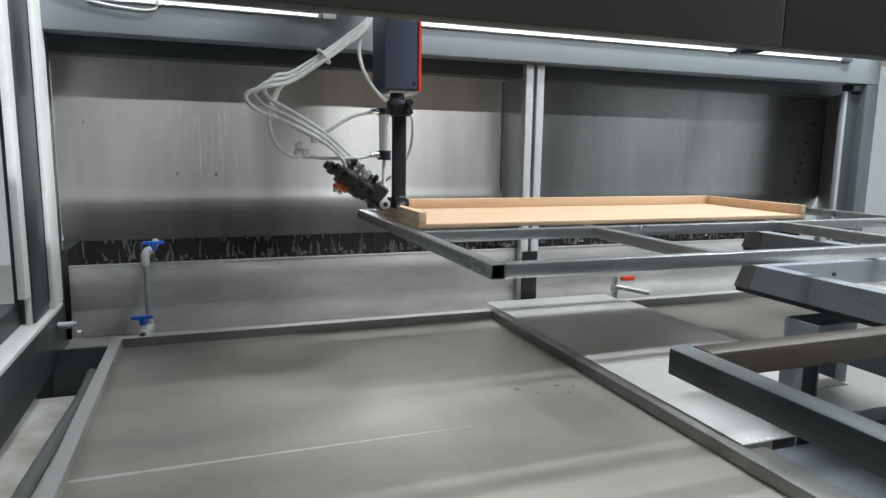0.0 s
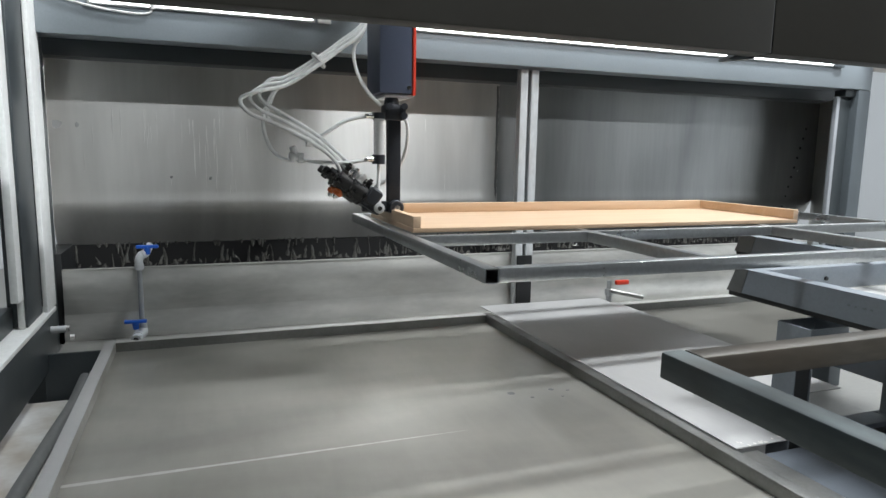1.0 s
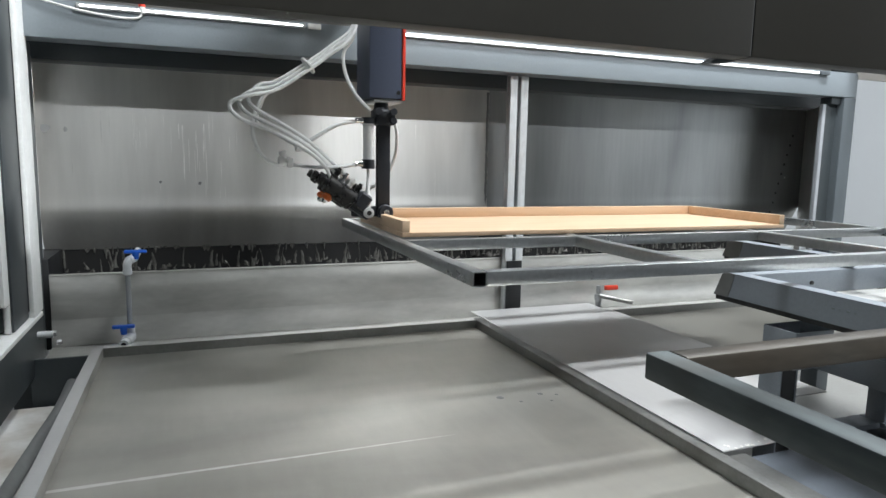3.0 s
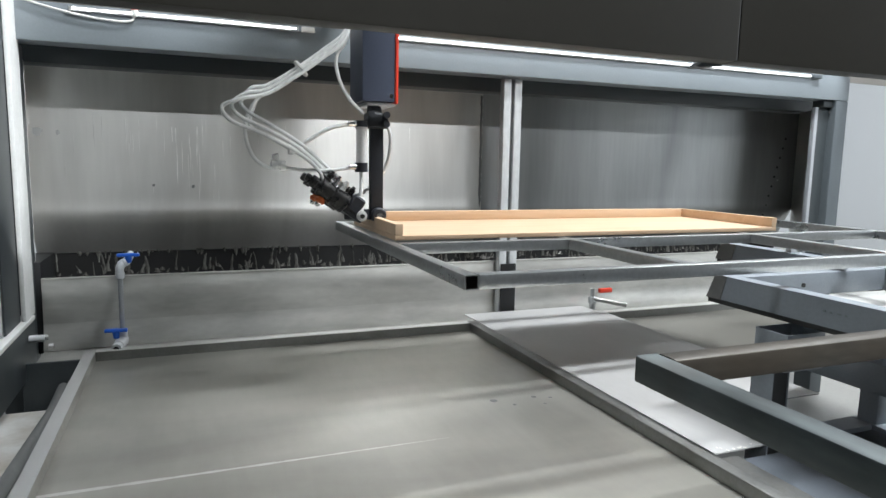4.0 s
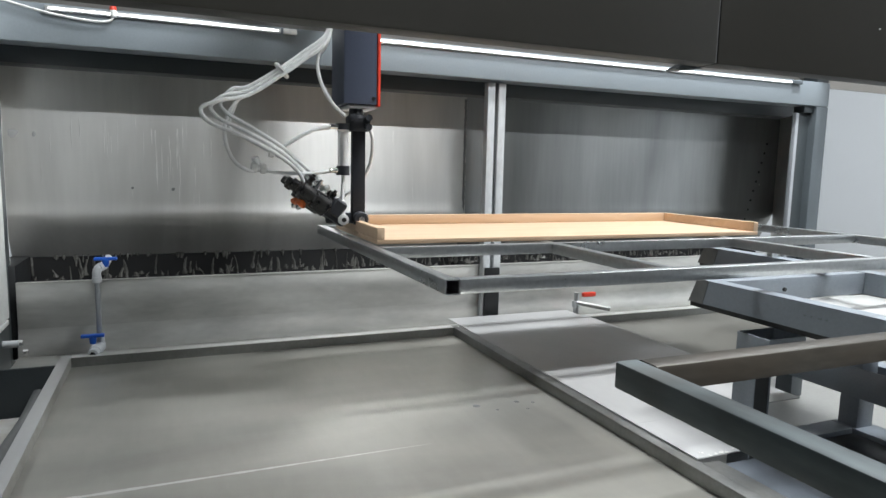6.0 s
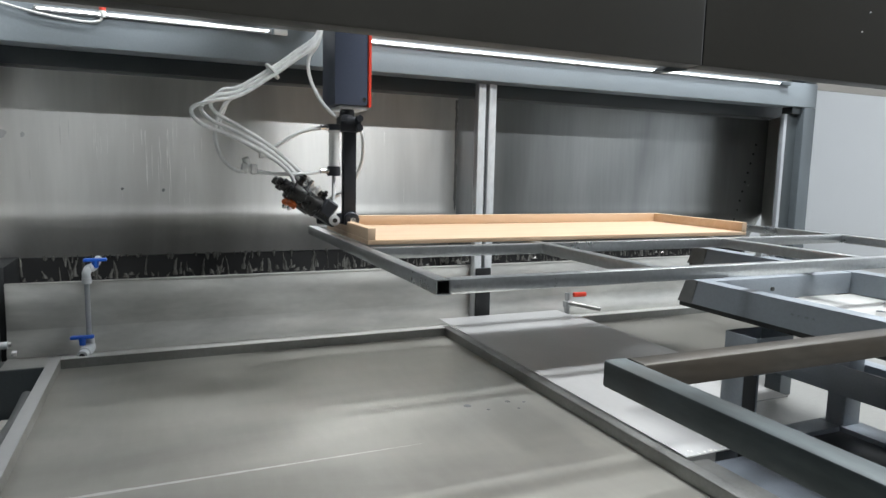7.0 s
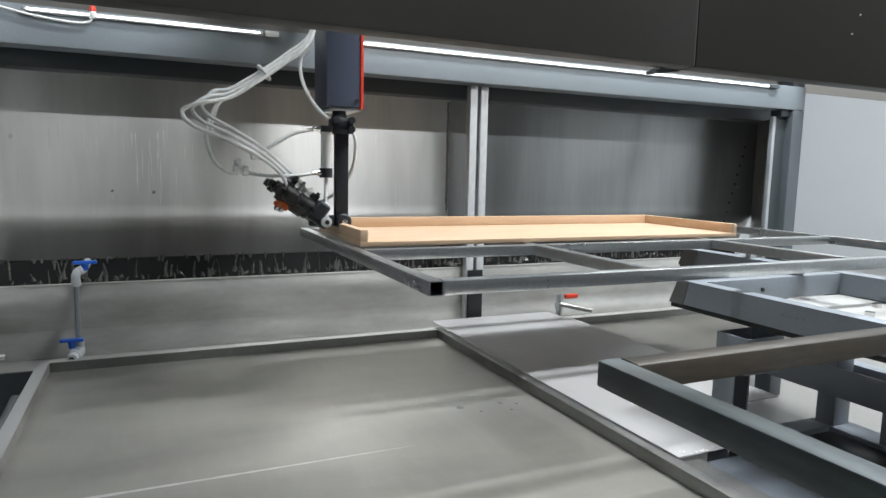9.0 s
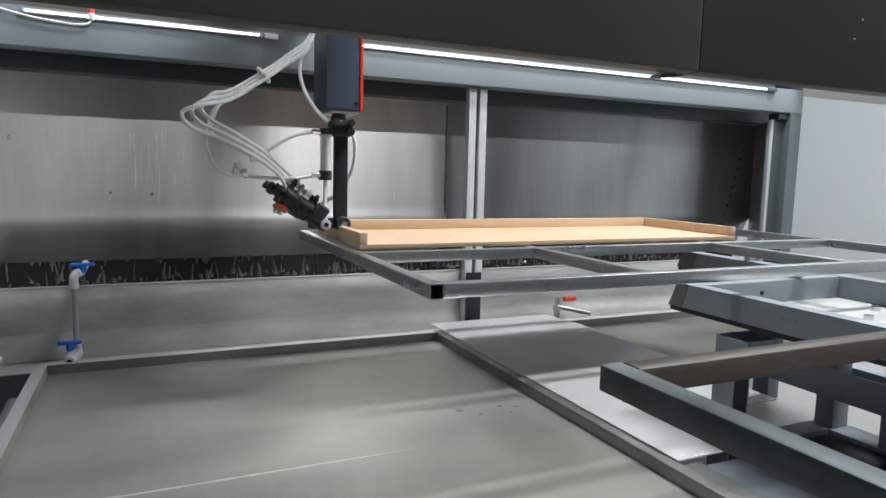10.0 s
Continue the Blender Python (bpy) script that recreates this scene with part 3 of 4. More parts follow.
for mx, my, mr in ((0.855, 1.668, 0.012), (0.985, 1.66, 0.009), (0.90, 1.62, 0.006), (0.99, 1.60, 0.005), (1.03, 1.64, 0.006)):
    part("spot", turned((mx, my, 0.588), (mx, my, 0.6), ((0, mr), (0.0006, mr * 0.8), (0.001, mr * 0.3)), 9), M_GREYTUBE, tray)

cover = thing("cover_sheet", "bright galvanised cover sheet bridging the trays", "cover sheet", at=(1.45, 1.8, 0.622))
bm = add_box(bmesh.new(), (1.150, 1.3205, 0.624), (1.758, 2.575, 0.627))
add_box(bm, (1.150, 1.10, 0.624), (1.312, 1.320, 0.627))
part("sheet", bm, M_COVER, cover)

# ---- pipe with valves ----
PX, PY = -0.205, 2.535
pipe = thing("water_pipe", "grey plastic water pipe with two blue ball valves", "pipe", at=(PX, PY, 0.61))
part("riser", cyl((PX, PY, 0.665), (PX, PY, 0.89), 0.0088), M_PVC, pipe)
part("elbow", sweep(((PX, PY, 0.872), (PX, PY, 0.895), (PX + 0.008, PY + 0.01, 0.910), (PX + 0.02, PY + 0.03, 0.913), (PX + 0.02, PY + 0.22, 0.913)), 0.0145, 14, 6), M_PVC_PALE, pipe)
part("collar", turned((PX, PY, 0.858), (PX, PY, 1), ((0, 0.0115), (0.002, 0.0155), (0.02, 0.0155), (0.022, 0.0115)), 18), M_PVC_PALE, pipe)


def tap(px, py, pz, width):
    h = box((px - width / 2, py - 0.012, pz), (px + width / 2, py + 0.012, pz + 0.011), 0.004, 2)
    add_cyl(h, (px, py, pz - 0.022), (px, py, pz + 0.004), 0.010, 0.013, 14)
    return h


part("handle", tap(PX + 0.028, PY + 0.01, 0.934, 0.074), M_BLUE, pipe, "blue tap handle")
part("handle", tap(PX - 0.018, PY - 0.03, 0.671, 0.074), M_BLUE, pipe, "blue tap handle")
tap_body = turned((PX + 0.004, PY + 0.02, 0.634), (PX - 0.018, PY - 0.09, 0.621), ((0, 0.014), (0.02, 0.014), (0.022, 0.02), (0.075, 0.02), (0.078, 0.017), (0.10, 0.017), (0.101, 0.0095)), 18)
body = part("valve", tap_body, M_PVC_PALE, pipe, "pale grey ball valve")
d = (Vector((PX - 0.018, PY - 0.09, 0.621)) - Vector((PX + 0.004, PY + 0.02, 0.634))).normalized()
mouth = Vector((PX + 0.004, PY + 0.02, 0.634)) + d * 0.1015
part("mouth", cyl(mouth, mouth + d * 0.0015, 0.0092), M_HOLE, body)
part("collar", turned((PX, PY, 0.638), (PX, PY, 0.8), ((0, 0.0115), (0.001, 0.0165), (0.032, 0.0165), (0.034, 0.0115)), 18), M_PVC_PALE, pipe)

rv = thing("drain_valve", "small steel drain valve with a red lever", "valve", at=(1.84, 2.56, 0.62))
part("body", turned((1.80, 2.555, 0.612), (1.80, 2.555, 0.75), ((0, 0.014), (0.03, 0.014), (0.032, 0.02), (0.06, 0.02), (0.062, 0.012), (0.10, 0.012)), 16), M_GALV, rv)
part("spout", cyl((1.80, 2.545, 0.665), (1.93, 2.47, 0.642), 0.011), M_STEEL, rv)
part("lever", box((1.83, 2.54, 0.690), (1.90, 2.56, 0.712), 0.006, 2), M_RED, rv, "red plastic lever")

# ---- work frame and board ----
T = 0.030
ZT = 1.07


def x_tube(parent, x0, x1, y, mat, w=T, top=ZT):
    return part("tube", square_tube((x0, y, top - w / 2), (x1, y, top - w / 2), w, w), mat, parent)


def y_tube(parent, x, y0, y1, mat, w=T, top=ZT):
    return part("tube", square_tube((x, y0, top - w / 2), (x, y1, top - w / 2), w, w), mat, parent)


wf = thing("work_frame", "welded frame of bare square steel tubes", "frame", at=(1.45, 1.72, 1.0))
FX0, FX1 = 0.535, 2.395
FY0, FYM, FY1 = 1.148, 1.65, 2.298
y_tube(wf, FX0, FY0 - 0.015, FY1 + 0.015, M_GALV)
y_tube(wf, FX1, FY0 - 0.015, FY1 + 0.015, M_GALV)
x_tube(wf, FX0 + 0.016, FX1 - 0.016, FY0, M_GALV)
x_tube(wf, FX0 + 0.016, FX1 - 0.016, FYM, M_GALV)
x_tube(wf, FX0 + 0.016, FX1 - 0.016, FY1, M_GALV)
for cx in (1.085, 1.79):
    y_tube(wf, cx, FY0 + 0.016, FYM - 0.016, M_GALV)
    y_tube(wf, cx, FYM + 0.016, FY1 - 0.016, M_GALV)

BX0, BX1, BY0, BY1 = 0.554, 1.958, 1.697, 2.172
board = thing("wooden_board", "pale pine panel with raised rims on three edges", "board", at=(1.26, 1.96, ZT))
part("panel", box((BX0, BY0, ZT + 0.001), (BX1, BY1, ZT + 0.014), 0.001), M_WOOD, board)
part("rim", box((BX0, BY0, ZT + 0.0145), (BX0 + 0.022, BY1, ZT + 0.047), 0.0015), M_WOOD, board)
part("rim", box((BX1 - 0.022, BY0, ZT + 0.0145), (BX1, BY1, ZT + 0.047), 0.0015), M_WOOD, board)
part("rim", box((BX0 + 0.0225, BY1 - 0.022, ZT + 0.0145), (BX1 - 0.0225, BY1, ZT + 0.047), 0.0015), M_WOOD, board)

nf = thing("loading_frame", "oiled dark square-tube frame on the loading side", "frame", at=(1.2, 0.2, 1.0))
NZ = 1.05
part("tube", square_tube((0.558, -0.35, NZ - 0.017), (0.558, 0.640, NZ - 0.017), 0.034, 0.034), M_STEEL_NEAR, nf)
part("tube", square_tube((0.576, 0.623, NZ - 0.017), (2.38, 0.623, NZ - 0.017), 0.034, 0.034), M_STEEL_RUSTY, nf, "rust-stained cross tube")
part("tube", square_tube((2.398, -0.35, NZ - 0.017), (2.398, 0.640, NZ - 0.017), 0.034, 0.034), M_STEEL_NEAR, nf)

# ---- machine base ----


def slant_beam(x0, x1, y0, y1, z0, z1, cut, cut0=0.0):
    """A beam along y whose far end (and near end by cut0) is cut aslant, longest at the bottom."""
    bm = bmesh.new()
    vs = [bm.verts.new(q) for x in (x0, x1) for q in ((x, y0, z0), (x, y1, z0), (x, y1 - cut, z1), (x, y0 - cut0, z1))]
    for f in ((0, 1, 2, 3), (7, 6, 5, 4), (0, 4, 5, 1), (1, 5, 6, 2), (2, 6, 7, 3), (3, 7, 4, 0)):
        bm.faces.new([vs[i] for i in f])
    return bm


base = thing("machine_base", "blue-grey painted welded machine base with open tube legs", "machine base", at=(1.65, 1.0, 0))
part("side_beam", slant_beam(1.353, 1.395, -0.3, 1.372, 0.935, 1.0, 0.030), M_BASE, base)
part("side_beam", slant_beam(1.955, 2.015, -0.3, 1.965, 0.935, 1.0, 0.030), M_BASE, base)
# thin plates added where the far ends of the beams look dark
part("dark_end_plate", slant_beam(1.3505, 1.3525, 1.322, 1.3725, 0.9345, 1.0005, 0.028, 0.018), M_GREYTUBE, base, "thin dark plate on the beam's far end")
part("dark_end_plate", slant_beam(1.9525, 1.9545, 1.885, 1.9655, 0.9345, 1.0005, 0.028, 0.018), M_GREYTUBE, base, "thin dark plate on the beam's far end")
part("cross_beam", box((1.3955, 1.295, 0.935), (1.9545, 1.340, 0.999), 0.004), M_BASE, base)
plate = part("plate", box((1.396, 0.3, 0.925), (1.954, 1.294, 0.934), 0.001), M_PLATE, base, "bare zinc plate")
for bx_, by_ in ((1.62, 1.20), (1.86, 1.12), (1.72, 1.05)):
    b = part("bolt", cyl((bx_, by_, 0.9345), (bx_, by_, 0.946), 0.013, None, 6), M_CHROME, plate)
# black strips added to paint the dark gap below each side beam
part("dark_gap", box((1.356, -0.3, 0.922), (1.393, 1.370, 0.9345), 0.001), M_BLACK, base, "black strip for the dark gap under the beam")
part("dark_gap", box((1.958, -0.3, 0.922), (2.012, 1.96, 0.9345), 0.001), M_BLACK, base, "black strip for the dark gap under the beam")


def open_leg(x0, x1, y0, y1, z0, z1):
    """A leg bent as an open channel: two cheeks and a back, a black plate for the shade inside, with a wider open
    collar on top.
    """
    leg = part("leg", box((x0, y0, z0), (x0 + 0.004, y1, z1), 0.001), M_BASE, base)
    part("cheek", box((x1 - 0.004, y0, z0), (x1, y1, z1), 0.001), M_BASE, leg)
    part("back", box((x0 + 0.0045, y1 - 0.004, z0), (x1 - 0.0045, y1, z1), 0.001), M_BASE, leg)
    # shade within the channel, painted as a black plate
    part("inside", box((x0 + 0.0045, y0 + 0.002, z0), (x1 - 0.0045, y0 + 0.006, z1), 0), M_BLACK, leg, "black plate put in for the leg's shaded inside")


open_leg(1.320, 1.375, 1.108, 1.172, 0.0, 0.81)
part("collar", square_tube((1.382, 1.124, 0.811), (1.382, 1.124, 0.900), 0.125, 0.097, 0.004, 0.006), M_BASE, base)
for ly in (1.274, 1.072):
    part("leg", square_tube((1.9925, ly + 0.0315, 0.5205), (1.9925, ly + 0.0315, 0.9215), 0.075, 0.063, 0.004, 0.006), M_BASE, base)
for fx, fy in ((1.74, 1.31), (1.997, 1.31), (1.74, -0.15), (1.997, -0.15)):
    part("foot", square_tube((fx, fy, 0.0), (fx, fy, 0.4295), 0.07, 0.07, 0.004, 0.006), M_BASE, base)
# added strip: paints the shadow gap and hides the bright floor
part("gap_strip", box((1.2155, 0.46, 0.52), (1.2315, 1.097, 0.590), 0.001), M_BLACK, base, "black strip put in for shade in the gap beside the tray")
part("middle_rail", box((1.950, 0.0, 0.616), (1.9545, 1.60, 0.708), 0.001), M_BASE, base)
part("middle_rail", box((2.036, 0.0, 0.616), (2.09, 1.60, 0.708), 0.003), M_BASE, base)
part("lower_rail", box((1.232, -0.4, 0.520), (1.420, 1.097, 0.603), 0.004), M_RAIL, base, "blue-grey lower rail, coloured darker for shade")
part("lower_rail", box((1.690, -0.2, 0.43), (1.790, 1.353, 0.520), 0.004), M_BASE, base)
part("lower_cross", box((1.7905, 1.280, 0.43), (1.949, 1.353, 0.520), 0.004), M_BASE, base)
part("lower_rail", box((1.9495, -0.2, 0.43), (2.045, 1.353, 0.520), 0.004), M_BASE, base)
# no real plate here: black sheet paints the shade of the hollow
part("opening_plate", box((1.7905, 0.60, 0.495), (1.949, 1.2795, 0.505), 0.001), M_BLACK, base, "black plate standing in for the dark box opening")

# ---- beside the tray ----
duct = thing("side_duct", "dusty white duct in the gap beside the tray", "duct", at=(-0.42, 1.3, 0))
part("box", box((-0.555, 0.3, 0.0), (-0.335, 2.40, 0.45), 0.008, 2), M_DUCT, duct)
end = thing("end_plate", "dark steel plate closing the gap behind the duct", "plate", at=(-0.42, 2.44, 0))
part("plate", box((-0.50, 2.43, 0.0), (-0.33, 2.445, 0.60), 0.002), M_FRAME_DARK, end)
part("bolt", cyl((-0.36, 2.43, 0.53), (-0.36, 2.415, 0.53), 0.008, None, 6), M_CHROME, end)
part("bolt", cyl((-0.385, 2.43, 0.50), (-0.385, 2.418, 0.50), 0.01, None, 6), M_BLACK, end)
hose = thing("drain_hose", "thick grey drain hose lying on the duct", "hose", at=(-0.4, 1.5, 0.45))
part("tube", sweep(((-0.375, 2.40, 0.52), (-0.39, 2.25, 0.485), (-0.41, 2.0, 0.471), (-0.425, 1.6, 0.471), (-0.43, 1.0, 0.471), (-0.43, 0.4, 0.471)), 0.019, 12, 6), M_GREYTUBE, hose)
plug = thing("pipe_stub", "small pale plastic stub with two nuts on the side frame", "fitting", at=(-0.45, 2.50, 0.66))
part("stub", cyl((-0.487, 2.50, 0.668), (-0.44, 2.50, 0.668), 0.012), M_PVC_PALE, plug)
part("nut", cyl((-0.44, 2.50, 0.668), (-0.43, 2.50, 0.668), 0.011, None, 6), M_CHROME, plug)
part("nut", cyl((-0.425, 2.47, 0.645), (-0.410, 2.47, 0.645), 0.010, None, 6), M_CHROME, plug)

# ---- gantry and spray head ----
rails = thing("gantry_rail", "dark steel gantry rail across the booth top", "rail", kind="structure", at=(1.4, 2.67, 1.95))
part("rail", box((-0.486, 2.63, 1.952), (3.334, 2.71, 2.05), 0.004), M_FRAME_DARK, rails)
rails = thing("gantry_rail", "dark steel gantry rail across the booth top", "rail", kind="structure", at=(1.4, 0.57, 1.95))
part("rail", box((-0.486, 0.535, 1.952), (3.334, 0.61, 2.05), 0.004), M_FRAME_DARK, rails)
# unseen bridge: carries the head, its place and width dim the tray's left
gantry = thing("gantry_bridge", "unseen gantry bridge, placed to hold the head and shade the tray", "gantry", at=(0.60, 1.5, 2.05))
part("bridge", box((0.43, 0.53, 2.051), (0.50, 2.75, 2.25), 0.006), M_FRAME_DARK, gantry)
part("bridge", box((0.66, 0.53, 2.051), (0.73, 2.75, 2.25), 0.006), M_FRAME_DARK, gantry)
part("carriage", box((0.5005, 1.86, 2.10), (0.6595, 2.10, 2.22), 0.004), M_FRAME_DARK, gantry)

HY = 1.95
head = thing("spray_head", "dark blue spray head with a swinging arm and two guns", "spray head", at=(0.565, HY, 1.5))
cov = part("cover", box((0.512, 1.90, 1.462), (0.612, 2.06, 2.098), 0.006, 2), M_NAVY, head)
part("side_plate", box((0.6125, 1.897, 1.458), (0.622, 2.06, 2.098), 0.003, 2), M_RED, head, "red side plate")
part("screw", cyl((0.600, 1.90, 1.48), (0.600, 1.895, 1.48), 0.006, None, 10), M_CHROME, cov)
part("base_plate", box((0.530, 1.91, 1.452), (0.618, 2.04, 1.461), 0.002), M_ALU, head)
part("shaft", cyl((0.562, HY, 1.455), (0.562, HY, 1.415), 0.020, 0.026), M_ARM, head)
part("knuckle", box((0.535, HY - 0.03, 1.385), (0.600, HY + 0.03, 1.432), 0.008, 2), M_ARM, head)
for kx, kz in ((0.590, 1.425), (0.590, 1.398), (0.543, 1.425)):
    part("pin", cyl((kx, HY - 0.045, kz), (kx, HY - 0.028, kz), 0.010), M_ARM, head)
part("arm", box((0.548, HY - 0.016, 1.118), (0.588, HY + 0.012, 1.400), 0.004, 2), M_ARM, head)
part("pivot", turned((0.571, HY - 0.035, 1.122), (0.571, HY + 0.03, 1.122), ((0, 0.012), (0.001, 0.020), (0.006, 0.024), (0.055, 0.024), (0.06, 0.018)), 22), M_ARM, head)
part("pivot_bolt", cyl((0.571, HY - 0.040, 1.122), (0.571, HY - 0.034, 1.122), 0.010, None, 6), M_CHROME, head)
ram = part("air_cylinder", turned((0.517, HY - 0.02, 1.405), (0.517, HY - 0.02, 1.25), ((0, 0.012), (0.001, 0.018), (0.022, 0.018), (0.024, 0.0155), (0.125, 0.0155), (0.126, 0.018), (0.145, 0.018), (0.146, 0.006)), 20), M_RAM, head, "pale aluminium air cylinder")
part("end_cap", cyl((0.517, HY - 0.02, 1.282), (0.517, HY - 0.02, 1.254), 0.0195), M_ARM, ram)
part("end_cap", cyl((0.517, HY - 0.02, 1.406), (0.517, HY - 0.02, 1.388), 0.0195), M_ARM, ram)
part("rod", cyl((0.517, HY - 0.02, 1.256), (0.510, HY - 0.045, 1.175), 0.0055), M_RAM, ram)
part("rod_end", turned((0.510, HY - 0.045, 1.180), (0.508, HY - 0.055, 1.12), ((0, 0.006), (0.003, 0.010), (0.020, 0.010), (0.024, 0.007), (0.045, 0.009)), 14), M_RAM, ram)
part("rod_eye", turned((0.508, HY - 0.070, 1.124), (0.508, HY - 0.035, 1.124), ((0, 0.008), (0.002, 0.016), (0.026, 0.016), (0.03, 0.008)), 16), M_RAM, ram)
part("eye_bolt", cyl((0.508, HY - 0.074, 1.124), (0.508, HY - 0.069, 1.124), 0.0075, None, 6), M_GUN, ram)
for pz in (1.396, 1.268):
    part("port", turned((0.502, HY - 0.02, pz), (0.4, HY - 0.03, pz), ((0, 0.010), (0.008, 0.010), (0.009, 0.007), (0.026, 0.007)), 12), M_CHROME, ram)
part("link", box((0.470, HY - 0.012, 1.108), (0.575, HY + 0.012, 1.140), 0.006, 2), M_ARM, head)


def gun(dy):
    """One spray gun: stepped black body, adjusting knob, orange air cap and nozzle, tilted."""
    a, b = Vector((0.360, HY + dy, 1.232)), Vector((0.500, HY + dy, 1.130))
    d = (b - a).normalized()
    body = part("gun", turned(a, b, ((0, 0.010), (0.002, 0.018), (0.020, 0.018), (0.022, 0.013), (0.032, 0.013), (0.034, 0.026), (0.075, 0.027), (0.078, 0.031), (0.125, 0.031), (0.130, 0.022), (0.165, 0.020)), 20), M_GUN, head, "black spray gun with orange ring")
    n = Vector((d.z, 0, -d.x))
    if n.z > 0:
        n = -n
    c = a + d * 0.058
    part("ring", turned(c + n * 0.022, c + n * 0.06, ((0, 0.012), (0.008, 0.013), (0.009, 0.016), (0.018, 0.016), (0.021, 0.011)), 16), M_ORANGE, body, "orange air cap")
    part("nozzle", turned(c + n * 0.042, c + n * 0.08, ((0, 0.011), (0.008, 0.008), (0.013, 0.003)), 12), M_CHROME, body)
    for k in range(4):
        q = a + d * (0.042 + 0.026 * k)
        part("fitting", turned(q - n * 0.020, q - n * 0.08, ((0, 0.011), (0.012, 0.011), (0.013, 0.008), (0.022, 0.008), (0.023, 0.010), (0.030, 0.010), (0.031, 0.006), (0.038, 0.006)), 10), M_RAM if k == 2 else M_CHROME if k == 1 else M_GUN, body)
    part("knob", turned(a - d * 0.016, a, ((0, 0.009), (0.002, 0.012), (0.014, 0.012), (0.016, 0.008)), 12), M_GUN, body)
    return body


gun(-0.042)
gun(0.034)
br = bmesh.new()
add_box(br, (-0.065, -0.06, -0.014), (0.085, 0.055, 0.014), 0.004, 1)
add_box(br, (0.020, -0.064, -0.002), (0.062, 0.059, 0.050), 0.006, 1)
br.transform(Matrix.Translation((0.445, HY, 1.162)) @ Matrix.Rotation(radians(36), 4, "Y"))
part("gun_bracket", br, M_ARM, head)

hoses = thing("hose_bundle", "bundle of milky air and paint hoses looping to the guns", "hoses", at=(0.45, HY, 1.7))
R_ = 0.0054
TOP = ((0.520, HY + 0.06, 1.80), (0.480, HY + 0.02, 1.68))
for k in range(5):
    o = Vector((0.004 * (k % 3) - 0.004, 0.010 * k - 0.02, 0.007 * ((k * 2) % 5) - 0.014))
    def P(x, z, y=0.0, f=1.0):
        return (x + o.x * f, HY - 0.02 + y + o.y * f, z + o.z * f)
    spread = 0.020 * k
    pts = [TOP[0], P(0.470, 1.655), P(0.400, 1.590), P(0.328, 1.536), P(0.250 - 0.004 * k, 1.485 - 0.1 * spread)]
    if k < 3:
        pts += [P(0.175 + 0.5 * spread, 1.476 - 0.5 * spread, -0.01, 2), P(0.128 + 0.9 * spread, 1.452 - 0.9 * spread, -0.02, 2), P(0.150 + 0.8 * spread, 1.415 - 0.7 * spread, -0.03, 2),
                P(0.230 + 0.3 * spread, 1.370, -0.03), P(0.320, 1.325, -0.02), P(0.385, 1.275, 0.0), P(0.412 + 0.02 * k, 1.215, 0.0)]
    elif k == 3:
        pts += [P(0.200, 1.425, -0.02, 2), P(0.185, 1.360, -0.03), P(0.205, 1.300, -0.03), P(0.245, 1.270, -0.03), (0.268, HY - 0.03, 1.268)]
    else:
        pts += [P(0.215, 1.430, 0.02, 2), P(0.200, 1.375, 0.03), P(0.250, 1.345, 0.02), (0.317, HY - 0.02, 1.312)]
    part("hose", sweep(pts, R_, 10, 8), M_HOSE, hoses)
part("hose", sweep(((0.268, HY - 0.03, 1.268), (0.33, HY - 0.04, 1.258), (0.42, HY - 0.03, 1.258), (0.49, HY - 0.012, 1.267)), R_, 10, 8), M_HOSE, hoses)
part("hose", sweep(((0.317, HY - 0.02, 1.312), (0.36, HY - 0.035, 1.345), (0.42, HY - 0.035, 1.380), (0.486, HY - 0.012, 1.395)), R_, 10, 8), M_HOSE, hoses)
part("hose", sweep((TOP[0], (0.475, HY - 0.01, 1.645), (0.443, HY - 0.02, 1.590), (0.448, HY - 0.02, 1.530), (0.480, HY - 0.02, 1.470), (0.522, HY - 0.02, 1.428)), R_, 10, 8), M_HOSE, hoses)
part("hose", sweep(((0.600, HY + 0.01, 1.415), (0.618, HY + 0.015, 1.36), (0.612, HY + 0.03, 1.28), (0.57, HY + 0.035, 1.215), (0.50, HY + 0.035, 1.175), (0.46, HY + 0.03, 1.20)), R_, 10, 8), M_HOSE, hoses)
tie = turned((0.342, HY - 0.02, 1.548), (0.322, HY - 0.02, 1.530), ((0, 0.024), (0.001, 0.027), (0.007, 0.027), (0.008, 0.024)), 16)
part("tie", tie, M_CABLE, hoses, "white cable tie")
for ex, ez in ((0.268, 1.268), (0.317, 1.312)):
    part("coupling", turned((ex - 0.018, HY - 0.03, ez + 0.004), (ex + 0.03, HY - 0.03, ez), ((0, 0.010), (0.002, 0.015), (0.015, 0.015), (0.017, 0.011), (0.025, 0.011), (0.027, 0.015), (0.040, 0.015), (0.042, 0.010)), 12), M_RAM, hoses)
    part("valve_knob", turned((ex, HY - 0.03, ez + 0.01), (ex - 0.01, HY - 0.035, ez + 0.04), ((0, 0.007), (0.012, 0.007), (0.013, 0.010), (0.024, 0.010)), 12), M_RAM, hoses)

# ---- cable and connector by the strip lamp ----
con = thing("cable_connector", "red and white connector on the strip lamp cable", "connector", at=(-0.13, 2.59, 1.79))
part("plug", turned((-0.126, 2.592, 1.815), (-0.126, 2.592, 1.76), ((0, 0.008), (0.012, 0.011), (0.02, 0.011)), 12), M_RED, con, "red plug")
part("sleeve", turned((-0.126, 2.592, 1.794), (-0.126, 2.592, 1.76), ((0, 0.010), (0.008, 0.012), (0.022, 0.009)), 12), M_CABLE, con)
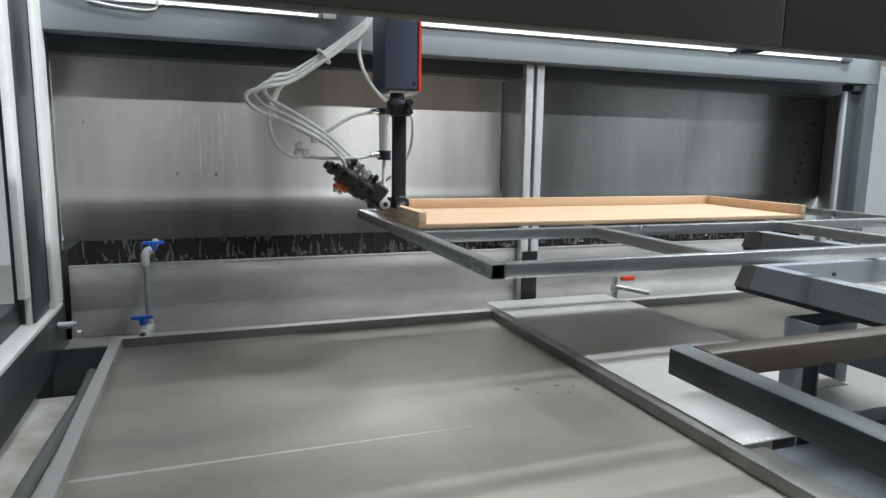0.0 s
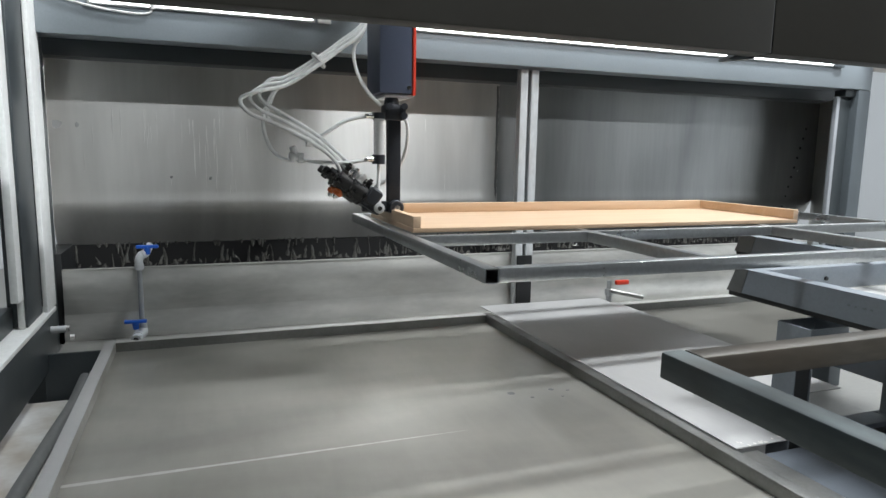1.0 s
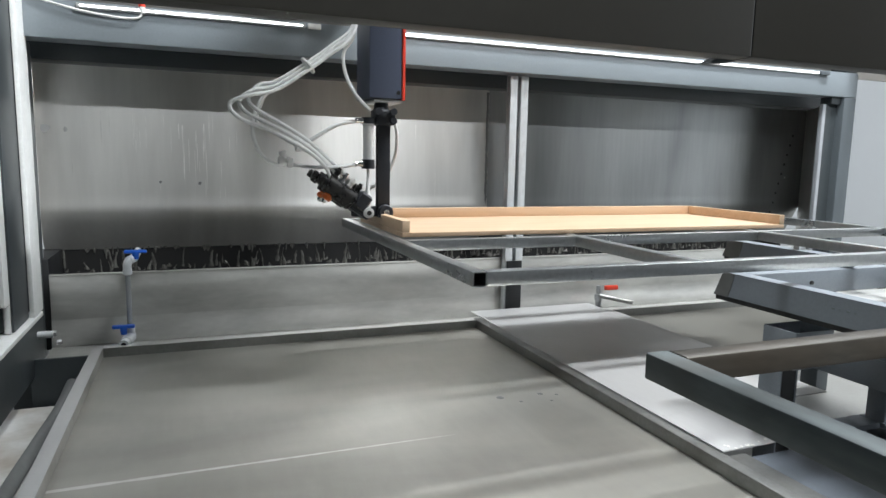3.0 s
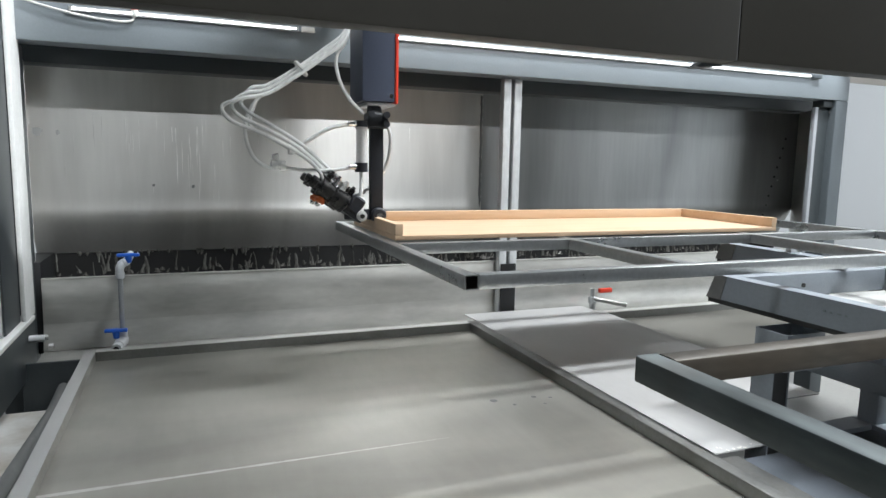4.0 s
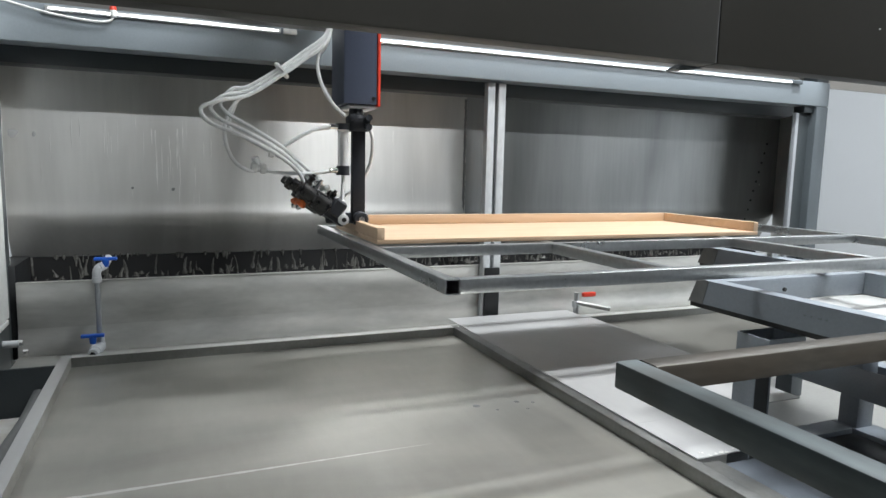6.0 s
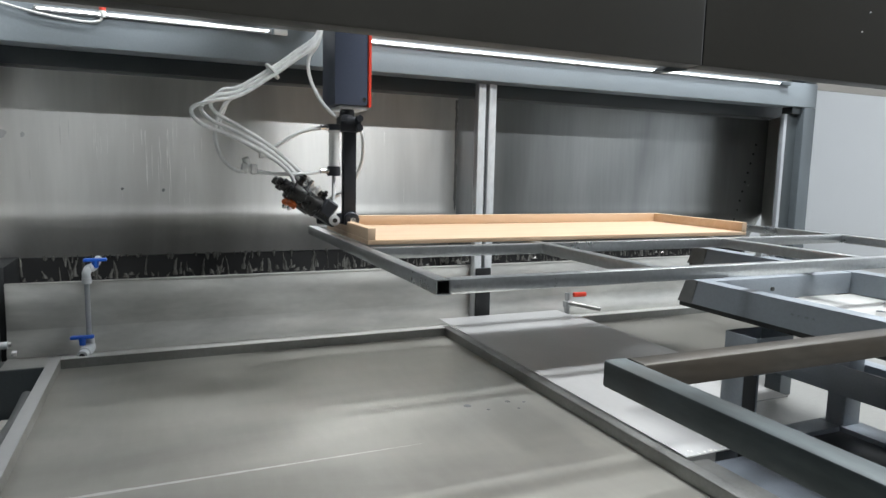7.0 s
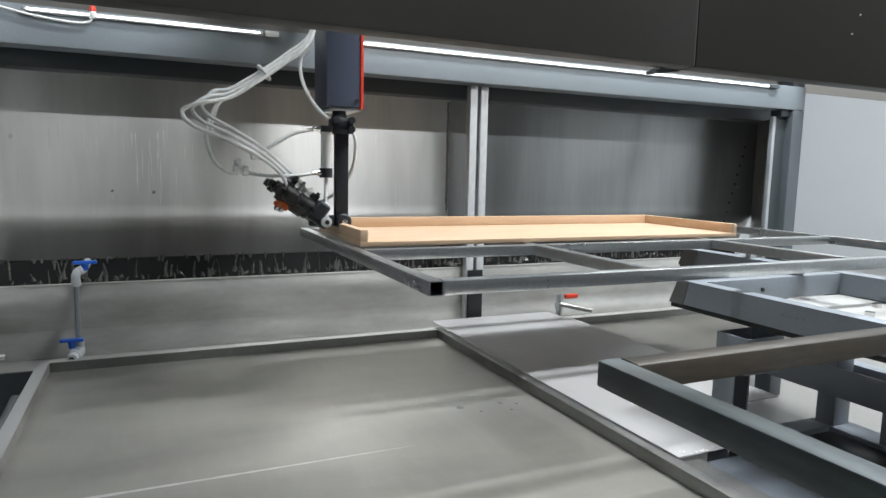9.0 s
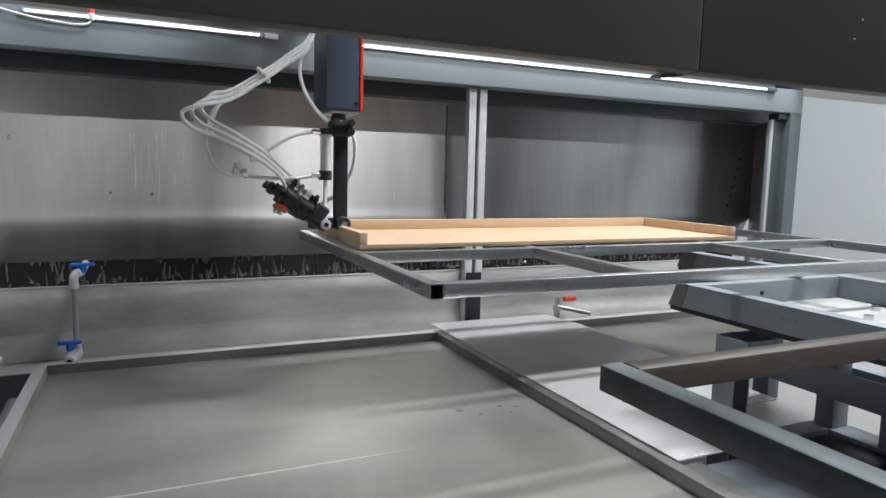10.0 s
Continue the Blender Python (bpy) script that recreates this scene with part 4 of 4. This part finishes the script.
part("cable", sweep(((-0.47, 2.592, 1.80), (-0.40, 2.59, 1.782), (-0.30, 2.589, 1.762), (-0.19, 2.589, 1.752), (-0.14, 2.59, 1.757), (-0.126, 2.592, 1.775)), 0.004, 8, 8), M_CABLE, con)

# ---- small marks on the sheets ----
M_RUN = surface("dried_water_run", (0.70, 0.695, 0.675), 0.46, 0.95, 60, (1, 1, 0.2), 0.2, 18, 0.5, (0.45, 0.44, 0.41), 0.08, 0.05)
rng = random.Random(17)
bm = bmesh.new()
for k in range(44):
    x = rng.gauss(0.0, 0.10) if k < 20 else rng.uniform(-0.45, 1.3) if k < 32 else rng.uniform(-0.5, 0.5)
    z1 = 1.45 - abs(rng.gauss(0, 0.05)) if k % 3 else rng.uniform(1.15, 1.4)
    h, w = rng.uniform(0.04, 0.17), rng.uniform(0.0008, 0.0028)
    prev = None
    for q in range(7):
        t = q / 6
        cx, ww = x + rng.uniform(-0.0008, 0.0008), w * (0.35 + 0.65 * math.sin(math.pi * min(1, 0.15 + t * 0.85))) * rng.uniform(0.7, 1.2)
        row = [bm.verts.new((cx + o, YS - d, z1 - h * t)) for o, d in ((-ww, 0.0004), (0, 0.0008), (ww, 0.0004))]
        if prev:
            for i in (0, 1):
                bm.faces.new((prev[i], prev[i + 1], row[i + 1], row[i]))
        prev = row
part("run_marks", bm, M_RUN, booth, "thin pale dried water runs")
rng = random.Random(11)
for mx, mz, mw, mh, mm in ((-0.50, 1.376, 0.020, 0.016, M_COVER), (-0.43, 1.375, 0.008, 0.010, M_COVER), (2.355, 1.350, 0.004, 0.020, M_COVER), (2.365, 1.328, 0.003, 0.012, M_COVER),
                           (3.30, 1.225, 0.006, 0.006, M_SEAL), (0.05, 1.17, 0.008, 0.007, M_GREYTUBE), (-0.10, 1.175, 0.006, 0.006, M_GREYTUBE), (1.46, 1.20, 0.005, 0.006, M_SEAL)):
    bm = bmesh.new()
    ring = [bm.verts.new((mx + mw * math.cos(k * math.tau / 11) * rng.uniform(0.7, 1.2), YS - 0.0008, mz + mh * math.sin(k * math.tau / 11) * rng.uniform(0.7, 1.2))) for k in range(11)]
    top = bm.verts.new((mx, YS - 0.002, mz))
    for k in range(11):
        bm.faces.new((ring[k], ring[(k + 1) % 11], top))
    part("mark", bm, mm, booth, "small dried splash mark")
for k, bw in enumerate((0.010, 0.006, 0.012, 0.007)):
    y0 = 1.02 - 0.018 * k
    part("stencil_bar", box((1.3515, y0 - bw * 0.7, 0.969), (1.3527, y0, 0.973), 0), M_BEAM, base, "faint pale stencil mark")
for px_, py_ in ((1.79, 1.318), (1.985, FYM)):
    part("support_block", box((px_ - 0.014, py_ - 0.012, 1.0005), (px_ + 0.014, py_ + 0.012, ZT - T - 0.0005), 0.002), M_BASE if py_ < 1.5 else M_SEAL, base, "small support block")
for px_ in (1.365, 1.985):
    part("support_block", box((px_ - 0.02, 0.608, 1.0005), (px_ + 0.02, 0.638, NZ - 0.0345), 0.002), M_BASE, base)
for hx in (1.62,):
    part("socket_screw", cyl((hx, 1.2948, 0.966), (hx, 1.2900, 0.966), 0.006, None, 8), M_BLACK, base)
# debris by the front end of the cover sheet
rng = random.Random(21)
bm = bmesh.new()
for k in range(12):
    cx, cy = rng.uniform(1.16, 1.30), rng.uniform(1.101, 1.125)
    r0 = rng.uniform(0.0015, 0.004)
    bmesh.ops.create_icosphere(bm, subdivisions=1, radius=r0, matrix=Matrix.Translation((cx, cy, 0.627 + r0 * 0.25)) @ Matrix.Diagonal((1, 1.4, 0.4, 1)))
solid("lacquer_crumbs", bm, M_DUCT, "pale dried lacquer crumbs on the cover sheet", "crumbs", "stuff")
